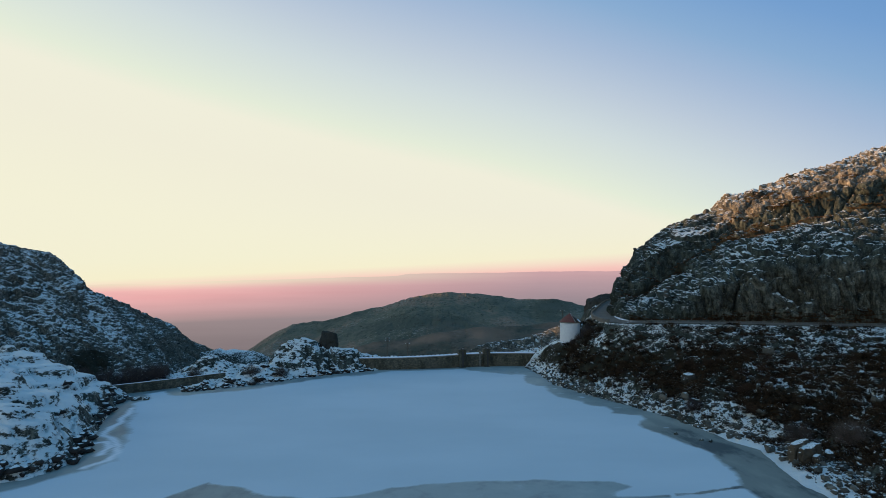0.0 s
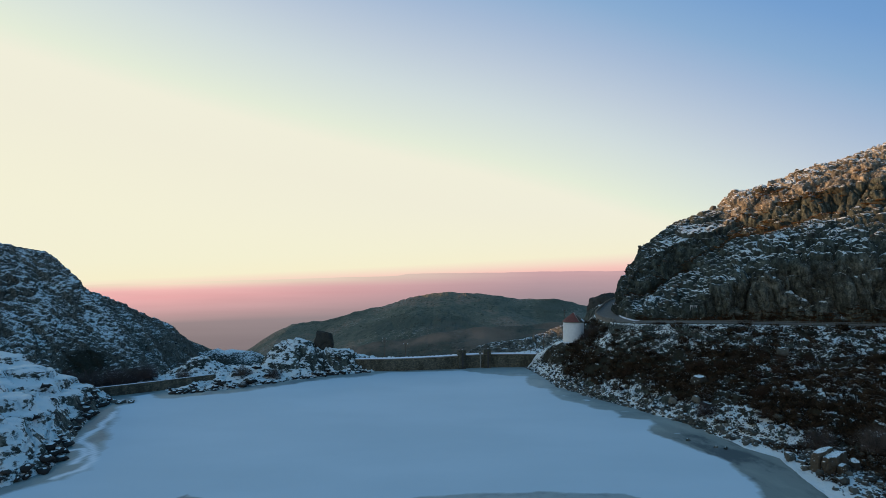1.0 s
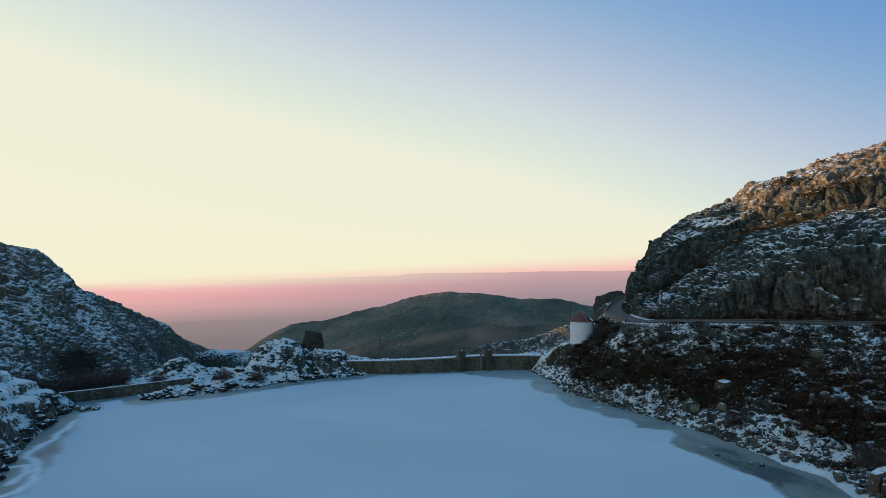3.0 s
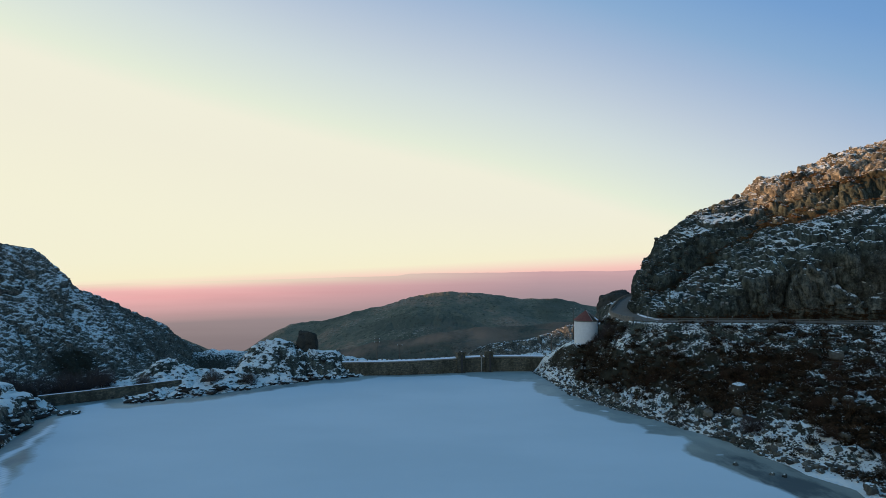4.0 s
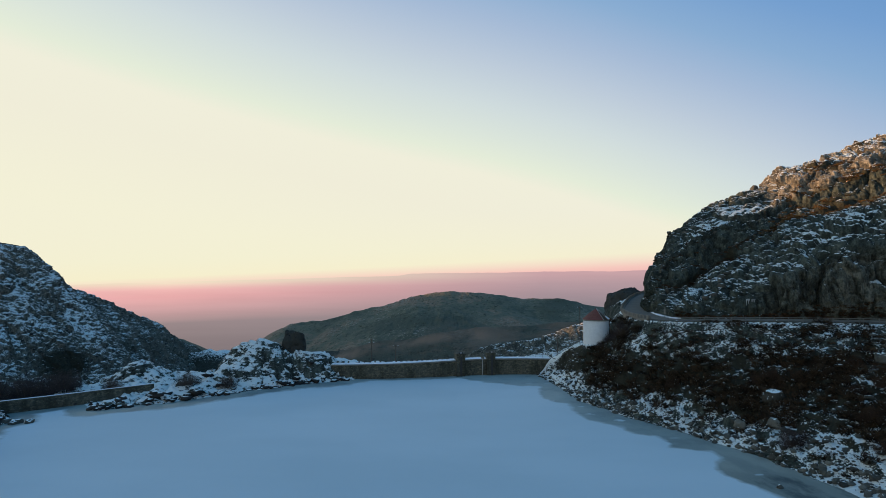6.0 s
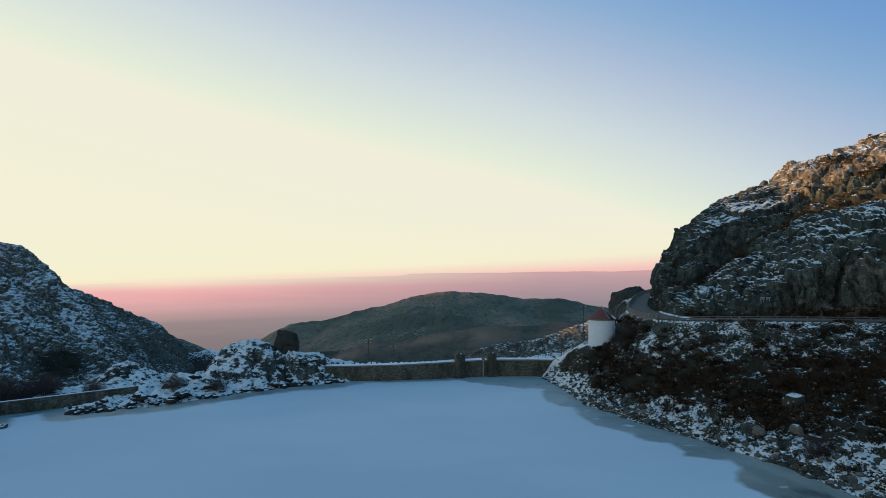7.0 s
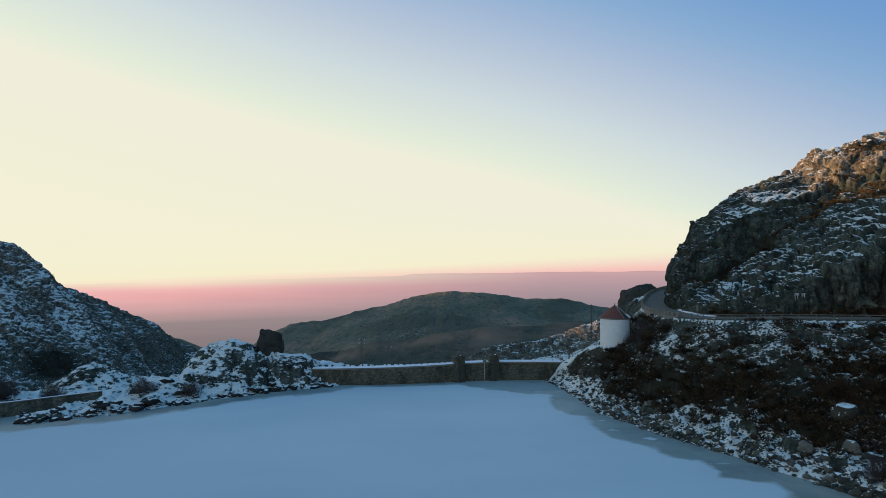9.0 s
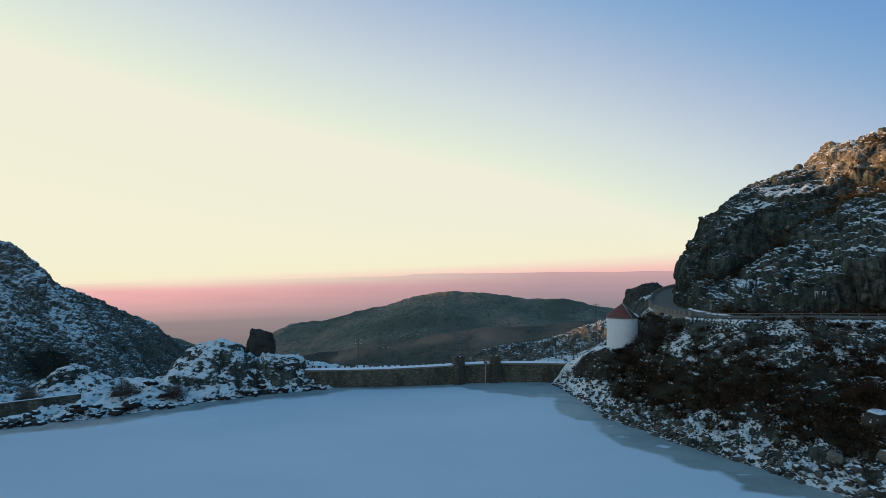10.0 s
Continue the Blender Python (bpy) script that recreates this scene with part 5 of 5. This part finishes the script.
p, r = pick(CLIFF, smooth(CLIFF_V, 0.32, 0.12) * (CLIFF_V > 0.015) * (CLIFF_U > 1) * (CLIFF_U < 6.8) + 0.5 * CLIFF_GRASS * (CLIFF_N[..., 2] > 0.5) * (CLIFF_U >= 4.9) * (CLIFF_V > 1) * (CLIFF_V < 4), 1000, 19)
joined("verge_grass", HEATHS, [(*p[i], r.uniform(0, 6.3), r.uniform(0.4, 0.9), 0, i) for i in range(len(p))], make_plant("brown_bracken", (0.020, 0.014, 0.010), (0.10, 0.058, 0.030)), "brown dead bracken along the foot of the cliff", "grass")
for k, (bx_, by_, w, label) in enumerate(((47.4, 79.4, 4.2, "leafless purple-brown bush on the snowy bank"), (50.4, 73.6, 4.6, "leafless grey-brown bush behind a boulder"), (39.8, 94.5, 3.2, "leafless brown bush above the shore stones"),
                                          (34.0, 128.5, 2.4, "dark brown bush beside the road above the mill"), (32.6, 130.5, 3.0, "dark brown bush below the road"), (30.2, 133.5, 2.8, "dark twiggy bush above the shore"), (31.5, 130, 3.0, "dark twiggy bush on the slope below the mill"),
                                          (-42.2, 130.4, 3.6, "leafless brown bush in the snow of the bank"), (-53.0, 126.6, 3.4, "leafless brown bush growing over the saddle wall"), (-36.2, 132.6, 3.4, "leafless brown bush beside a snowy crag"),
                                          (-60.5, 126, 5.4, "large dark leafless bush behind the saddle wall"), (-64, 122, 5.8, "large dark leafless bush behind the saddle wall"), (-62.6, 128, 6.2, "large dark leafless bush behind the saddle wall"), (-68, 121, 6.4, "large dark leafless bush behind the saddle wall"),
                                          (-66, 126, 6.6, "large dark leafless bush behind the saddle wall"), (-71, 118, 6.6, "large dark leafless bush behind the saddle wall"), (-74, 122, 7.0, "large dark leafless bush behind the saddle wall"),
                                          (31.6, 136.6, 2.4, "dark brown twiggy bush below the mill"), (33.0, 132.8, 4.4, "large brown leafless bush below the mill"), (30.2, 137.0, 2.2, "dark brown twiggy bush on the bank below the mill"))):
    v, f = twig_ball(700 + k, 5500, 0.0038)
    r = np.random.RandomState(740 + k)
    ob = new("bush", None)
    crown = new("crown", data_mesh("crown", v, f, PALE_TWIGS if k in (0, 1, 7, 8, 9) else TWIGS if k == 2 or k > 6 else HEATH, False))
    crown.parent = ob
    stems = bmesh.new()
    for q in range(7):
        a = q * 0.9
        tmp = rod((0, 0, -0.15), (0.25 * math.cos(a), 0.25 * math.sin(a), 0.4), 0.016, 5, 0.006)
        me_ = bpy.data.meshes.new("tmp")
        tmp.to_mesh(me_)
        tmp.free()
        stems.from_mesh(me_)
        bpy.data.meshes.remove(me_)
    part("stem", stems, WOOD, ob)
    ob.matrix_world = pose(bx_, by_, max(ground_at(bx_, by_), -4) + 0.05, 0, 0, 50 * k) @ Matrix.Scale(w, 4)
    tagged(ob, label, "bush")

x, y, z, r = sprinkle(700, 24, 84, 84, 140, lambda x, y, z, l: below_road(x, y) & (l > 5), 22)
rd, edge = to_line(ROAD, x, y)[0], to_line(LAKE, x, y, True)[0]
ok = (edge / (edge + rd) < 0.68) & (fbm(x, y, 9, 2, 421) > -0.1) & ~((x < 30.5) & (y > 127))
broom = [data_mesh("broom_crown", *twig_ball(760 + k, 2600, 0.0055), (BROOM, HEATH, BROOM)[k % 3], False) for k in range(6)]
for k, i in enumerate(np.nonzero(ok)[0][:46]):
    ob = new("broom_bush", broom[k % 6])
    w = r.uniform(1.6, 3.0)
    ob.matrix_world = pose(x[i], y[i], z[i] - 0.05, 0, 0, r.uniform(0, 360)) @ Matrix.Diagonal((w, w, w * r.uniform(0.7, 1.0), 1))
    tagged(ob, "dead brown broom bush on the heather slope", "bush", "broom bushes")

# ---- road, rail and parapet ----
def refine(line, step):
    out = []
    for p, q in zip(line, line[1:]):
        n = max(1, int(math.dist(p[:2], q[:2]) / step))
        out += [tuple(a + (b - a) * i / n for a, b in zip(p, q)) for i in range(n)]
    return out + [tuple(line[-1])]


def rounded(line, times=2):
    for _ in range(times):
        out = [line[0]]
        for p, q in zip(line, line[1:]):
            out += [tuple(a * 0.75 + b * 0.25 for a, b in zip(p, q)), tuple(a * 0.25 + b * 0.75 for a, b in zip(p, q))]
        line = out + [line[-1]]
    return line


EDGE = rounded(ROAD)
road = strip("road", refine(EDGE, 1.5), [(-0.5, -0.9), (-0.5, 0.16), (-3.2, 0.22), (-6.2, 0.16), (-6.2, -0.9)], ROAD_M)
tagged(road, "narrow grey asphalt mountain road cut into the slope", "road", kind="structure")
for name, a, b in (("verge_snow", -6.0, -5.1),):
    tagged(strip(name, refine([p for p in EDGE if 127 < p[1] < 150], 0.8), [(a, -0.3), (a, 0.30), ((a + b) / 2, 0.36), (b, 0.20), (b, -0.3)], SNOW_M), "strip of ploughed snow along the road edge", "snow", kind="structure")

straight = [p for p in refine(EDGE, 0.5) if p[1] < 129]
guard = tagged(new("guardrail"), "grey road guardrail with short posts above the snowy slope", "guardrail")
strip("rail", straight, [(-0.13, 0.68), (-0.13, 0.77), (-0.07, 0.77), (-0.07, 0.68)], GREY_METAL, guard)
strip("rail", straight, [(-0.13, 0.36), (-0.13, 0.46), (-0.07, 0.46), (-0.07, 0.36)], GREY_METAL, guard)


def along(line, gap):
    """Places every gap metres along a line, with the way there."""
    out, left = [], 0.0
    for p, q in zip(line, line[1:]):
        d = math.dist(p[:2], q[:2])
        s_ = left
        while s_ < d:
            k = s_ / d
            out.append((*[a + (b - a) * k for a, b in zip(p, q)], math.degrees(math.atan2(q[1] - p[1], q[0] - p[0]))))
            s_ += gap
        left = s_ - d
    return out


post_me = None
for p in along(straight, 1.9):
    if p[0] > 100:
        continue
    if post_me is None:
        b0 = box((0.11, 0.11, 1.1), (0, 0, 0.27), 0, 0.02)
        post_me = part("post", b0, GREY_METAL, guard)
        post_me.matrix_world = pose(p[0], p[1], p[2], 0, 0, p[3])
    else:
        o = new("post", post_me.data)
        o.parent = guard
        o.matrix_world = pose(p[0], p[1], p[2], 0, 0, p[3])

bend = [p for p in EDGE if p[1] >= 128]
par = tagged(new("parapet"), "parapet of stone blocks on a concrete wall round the road bend", "parapet")
strip("retaining_wall", refine(bend, 1.5), [(-0.45, 0.25), (0.15, 0.25), (0.55, -6.5), (-0.45, -6.5)], CONCRETE, par, "pale concrete retaining wall")
block_me = None
for p in along(bend, 1.25):
    if block_me is None:
        o = part("block", box((0.72, 0.4, 0.62), (0, 0, 0.5), 0, 0.05), CONCRETE, par)
        block_me = o.data
    else:
        o = new("block", block_me)
        o.parent = par
    o.matrix_world = pose(p[0], p[1], p[2], 0, 0, p[3])

# road signs
def road_sign(x, y, z, kind):
    top = tagged(new("road_sign"), "round road sign on a grey post beside the cliff" if kind else "white road marker plate on a post beside the road", "road sign")
    part("post", rod((x, y, z - 0.3), (x, y, z + 2.0), 0.045), GREY_METAL, top)
    if kind:
        part("plate", rod((x, y - 0.05, z + 1.75), (x, y - 0.09, z + 1.75), 0.38, 24), GREY_METAL, top, "round sign plate")
    else:
        part("plate", box((0.30, 0.05, 0.85), (x, y - 0.06, z + 1.3), 0, 0.01), CONCRETE, top, "white marker plate")


road_sign(38.9, 129.2, 12.9, 0)
road_sign(43.0, 131.0, 13.0, 1)

# icicles on the cliff above the road
for k, (x, y, z, h) in enumerate(((49.3, 127.35, 16.2, 1.4), (50.8, 125.35, 16.5, 1.2), (51.4, 124.75, 16.5, 1.4))):
    bm = bmesh.new()
    for q in range(4):
        tmp = rod((q * 0.17, 0, 0), (q * 0.17, 0, -h * (0.6 + 0.4 * math.sin(3 * q + k))), 0.055, 7, 0.008)
        me_ = bpy.data.meshes.new("tmp")
        tmp.to_mesh(me_)
        tmp.free()
        bm.from_mesh(me_)
        bpy.data.meshes.remove(me_)
    bmesh.ops.transform(bm, verts=bm.verts, matrix=pose(x, y, z))
    tagged(part("icicles", bm, ICE_CLEAR, None), "cluster of pale icicles hanging on the rock", "icicles")

# ---- dam ----
DAM = [(-20.5, 144.6, -0.45), (-18, 144.7, -0.45), (-14, 144.9, -0.42), (-10, 145.3, -0.38), (-6, 146, -0.33), (-2, 146.9, -0.25), (1, 147.6, -0.18), (4.3, 148.6, -0.1),
       (7, 149.5, -0.05), (10, 150.2, 0), (14, 150.7, 0), (19, 150.8, 0), (26, 150.3, 0)]


def make_masonry():
    m, nt, bsdf = material("dam_masonry")
    geo = nt.nodes.new("ShaderNodeNewGeometry")
    cells, joints = nt.nodes.new("ShaderNodeTexVoronoi"), nt.nodes.new("ShaderNodeTexVoronoi")
    joints.feature = "DISTANCE_TO_EDGE"
    mp = nt.nodes.new("ShaderNodeMapping")
    mp.inputs["Scale"].default_value = (1.0, 1.0, 1.7)
    nt.links.new(geo.outputs["Position"], mp.inputs[0])
    for v in (cells, joints):
        v.inputs["Scale"].default_value = 2.8
        nt.links.new(mp.outputs[0], v.inputs["Vector"])
    grey = nt.nodes.new("ShaderNodeSeparateColor")
    nt.links.new(cells.outputs["Color"], grey.inputs[0])
    tone = ramp_node(nt, [(0.0, (0.064, 0.064, 0.047, 1)), (0.5, (0.100, 0.097, 0.070, 1)), (1.0, (0.155, 0.145, 0.10, 1))])
    nt.links.new(grey.outputs[0], tone.inputs[0])
    gap = math_node(nt, "MULTIPLY", joints.outputs["Distance"], 14.0, clamp=True)
    stone = mix_node(nt, gap, (0.045, 0.042, 0.034, 1), tone.outputs[0])
    stain = noise_node(nt, 0.5, 5, 0.6, stretch=(1, 1, 0.35))
    dark = ramp_node(nt, [(0.35, (0.48, 0.48, 0.44, 1)), (0.6, (1, 1, 1, 1))])
    nt.links.new(stain, dark.inputs[0])
    nt.links.new(mix_node(nt, 1.0, stone, dark.outputs[0], "MULTIPLY"), bsdf.inputs["Base Color"])
    bsdf.inputs["Roughness"].default_value = 0.9
    nt.links.new(bump_node(nt, gap, 0.5, 0.05, bump_node(nt, noise_node(nt, 5, 4), 0.5, 0.05)), bsdf.inputs["Normal"])
    return m


STONE = make_masonry()
PALE_POST = simple("weathered_white_paint", (0.34, 0.34, 0.32), 0.7, 4, 0.2)
dam = tagged(new("dam"), "low curved stone masonry dam with snow on its crest", "dam")
DAM_R = rounded(DAM, 1)
strip("wall", DAM_R, [(0.0, -1.0), (0.25, 3.05), (2.4, 3.05), (3.4, -9)], STONE, dam)
strip("coping", DAM_R, [(0.12, 3.05), (0.12, 3.28), (0.75, 3.28), (0.75, 3.05)], CONCRETE, dam, "pale stone coping")
strip("snow", DAM_R, [(0.2, 3.28), (0.3, 3.33), (1.2, 3.36), (2.3, 3.34), (2.4, 3.05), (0.76, 3.05), (0.74, 3.28)], SNOW_M, dam, "snow lying on the crest")
r = np.random.RandomState(31)
for p in along(DAM_R, 1.05):
    if p[0] < 3.0 and p[0] > -20 and r.uniform() < 0.8:
        w = r.uniform(0.25, 0.55)
        o = part("crest_stone", box((w, 0.3, 0.4), (p[0] - 0.1, p[1] + 2.1, 3.45 + p[2]), p[3], 0.05), BARE_BOULDER, dam)


def dam_tower(x, y, turn):
    t = part("tower", box((1.75, 1.9, 5.2), (x, y + 0.55, 1.75), turn, 0.05), STONE, dam, "square masonry gate tower")
    # no recess is cut: a dark strip gives the shade inside the slot
    part("gate_slot", box((0.42, 0.12, 4.6), (x + 0.3, y - 0.42, 1.7), turn, 0.01), DARK_METAL, t, "dark strip standing in for the shaded gate recess")
    part("cap", box((1.95, 2.1, 0.16), (x, y + 0.55, 4.42), turn, 0.03), STONE, t)
    part("hoist", box((0.9, 0.5, 0.28), (x + 0.15, y + 0.2, 4.62), turn, 0.04), DARK_METAL, t, "dark gate hoist")
    part("hoist_plate", box((0.35, 0.06, 0.12), (x + 0.25, y - 0.08, 4.65), turn, 0.01), WHITE, t)


dam_tower(4.7, 148.5, 16)
dam_tower(11.0, 150.2, 8)
part("gauge_staff", box((0.14, 0.06, 3.6), (9.35, 149.72, 1.6), 12, 0.01), PALE_POST, dam, "white water-level staff")
part("gauge_staff", box((0.5, 0.5, 0.3), (9.4, 150.5, 3.4), 12, 0.03), STONE, dam)
fence = tagged(new("handrail"), "thin steel handrail beside the snowy path at the dam's end", "handrail")
FL = [(20.5, 151.8, 3.3), (24.5, 151.4, 3.6), (27.2, 149.2, 5.2), (28.2, 147.4, 6.6)]
for h in (0.55, 1.0):
    strip("rail", FL, [(-0.02, h), (-0.02, h + 0.05), (0.03, h + 0.05), (0.03, h)], GREY_METAL, fence)
for p in along(FL, 1.4):
    part("post", rod((p[0], p[1], p[2] - 0.4), (p[0], p[1], p[2] + 1.05), 0.03, 6), GREY_METAL, fence)

# ---- mill ----
MX, MY, MZ = 30.4, 141.5, 7.15
mill = tagged(new("windmill_tower"), "round whitewashed mill tower with a rust-red conical roof", "windmill")
bm = bmesh.new()
bmesh.ops.create_cone(bm, cap_ends=True, segments=64, radius1=2.42, radius2=2.34, depth=5.6)
bmesh.ops.translate(bm, verts=bm.verts, vec=(MX, MY, MZ + 2.0))
wall = part("wall", bm, WHITE, mill, "whitewashed plaster wall")
bm = bmesh.new()
bmesh.ops.create_cone(bm, cap_ends=True, segments=64, radius1=2.46, radius2=2.46, depth=0.22)
bmesh.ops.translate(bm, verts=bm.verts, vec=(MX, MY, MZ + 4.72))
part("cornice", bm, CONCRETE, mill, "pale rounded cornice")
vs, fs = [(MX, MY, MZ + 6.9)], []
for k in range(48):
    a, rr = k * math.tau / 48, 2.56 if k % 2 else 2.5
    vs += [(MX + rr * math.cos(a), MY + rr * math.sin(a), MZ + 4.84), (MX + rr * 0.5 * math.cos(a), MY + rr * 0.5 * math.sin(a), MZ + 5.93 + (0.03 if k % 2 else 0))]
for k in range(48):
    n = (k + 1) % 48
    fs += [(0, 2 + 2 * k, 2 + 2 * n), (2 + 2 * k, 1 + 2 * k, 1 + 2 * n, 2 + 2 * n)]
fs.append(tuple(1 + 2 * k for k in range(48))[::-1])
roof = mesh_of("roof", vs, fs, ROOF, mill, "rust-red sheet roof")
vs, fs = [], []
for k in range(9):
    a = radians(-42 + 5 * k)
    for q, (rr, h) in enumerate(((2.58, 4.88), (2.2, 5.2), (1.9, 5.43))):
        vs.append((MX + rr * math.cos(a), MY + rr * math.sin(a), MZ + h + 0.05))
for k in range(8):
    for q in range(2):
        fs.append((3 * k + q, 3 * k + 3 + q, 3 * k + 4 + q, 3 * k + 1 + q))
patch_ob = mesh_of("snow_patch", vs, fs, SNOW_M, roof, "thin snow on the shaded roof side")
mod = patch_ob.modifiers.new("thick", "SOLIDIFY")
mod.thickness = 0.05
part("tail_beam", rod((MX + 2.2, MY - 0.6, MZ + 5.2), (MX + 2.75, MY - 0.7, MZ + 1.4), 0.11, 8), WOOD, mill, "dark timber beam")
# dark wedge stands in for shade and bare boards on the roof's right
bm = bmesh.new()
fan = [[bm.verts.new((MX + rr * math.cos(radians(a)), MY + rr * math.sin(radians(a)), MZ + h + 0.035)) for rr, h in ((2.56, 4.86), (1.3, 5.92), (0.12, 6.84))] for a in range(-72, -20, 4)]
for p, q in zip(fan, fan[1:]):
    for k in range(2):
        bm.faces.new((p[k], q[k], q[k + 1], p[k + 1]))
bmesh.ops.solidify(bm, geom=bm.faces[:], thickness=0.03)
part("roof_shade_boards", bm, WOOD, roof, "dark boards laid over the roof's shaded side")
for a in (-72, -46, -21):
    part("roof_rib", rod((MX + 2.6 * math.cos(radians(a)), MY + 2.6 * math.sin(radians(a)), MZ + 4.9), (MX + 0.1 * math.cos(radians(a)), MY + 0.1 * math.sin(radians(a)), MZ + 6.9), 0.045, 6), PALE_POST, roof, "pale roof rib")
part("finial", rod((MX, MY, MZ + 6.8), (MX, MY, MZ + 7.15), 0.05, 8), DARK_METAL, roof)
part("door", box((0.95, 0.2, 1.6), (MX + 0.25, MY - 2.45, MZ - 0.1), 0, 0.03), STONE, mill, "low grey door surround")

# ---- perched boulder, crag behind the bend, saddle wall ----
v, f = granite(834, (4.2, 3.6, 4.9), 5, 0.10, 1.0)
ob = new("perched_boulder", data_mesh("perched_boulder", v, f, BARE_BOULDER))
ob.matrix_world = pose(-28.1, 146.0, 6.8, 3, 4, 12)
tagged(ob, "tall dark blocky boulder perched on the snowy crag", "boulder")
v, f = granite(823, (16.2, 14.4, 15.9), 5, 0.07, 0.35)
ob = new("crag", data_mesh("crag", v, f, BARE_BOULDER))
ob.matrix_world = pose(55.2, 201, 8.6, 0, 6, 30)
tagged(ob, "dark rounded rock crag beside the road bend", "rock")
SADDLE = rounded([(-63.6, 114.2, 1.8), (-62.0, 115.6, 1.8), (-57.4, 119.6, 1.8), (-52.4, 124.2, 1.85), (-47.3, 128.9, 1.9)], 1)
sw = tagged(new("saddle_wall"), "low stone wall with snow along its top beside the lake", "wall")
strip("wall", SADDLE, [(-0.3, -3), (-0.1, 0), (0.8, 0), (0.9, -8)], STONE, sw)
strip("snow_cap", SADDLE, [(0.26, 0.0), (0.30, 0.05), (0.45, 0.08), (0.60, 0.05), (0.64, 0.0)], SNOW_M, sw, "snow along the wall top")

# ---- poles ----
def pole(x, y, z, top, arms, label):
    p = tagged(new("utility_pole"), label, "utility pole")
    part("mast", rod((x, y, z), (x, y, top), 0.14, 8, 0.09), WOOD, p)
    for k in range(arms):
        part("crossarm", box((1.5, 0.1, 0.1), (x, y, top - 0.3 - 0.8 * k), 8), WOOD, p)
        for q in (-0.6, 0.6):
            part("insulator", rod((x + q, y, top - 0.25 - 0.8 * k), (x + q, y, top - 0.02 - 0.8 * k), 0.06), WHITE, p)


pole(-16.6, 176, ground_at(-16.6, 176) - 0.5, 4.6, 2, "dark wooden utility pole with two crossarms behind the dam")
pole(-10.6, 176, ground_at(-10.6, 176) - 0.5, 3.0, 1, "dark wooden utility pole with one crossarm behind the dam")
pole(38.8, 192, ground_at(38.8, 192) - 0.5, 11.8, 1, "slim wooden utility pole behind the mill")
pole(26.6, 160, ground_at(26.6, 160) - 0.5, 6.6, 1, "short wooden pole behind the end of the dam")
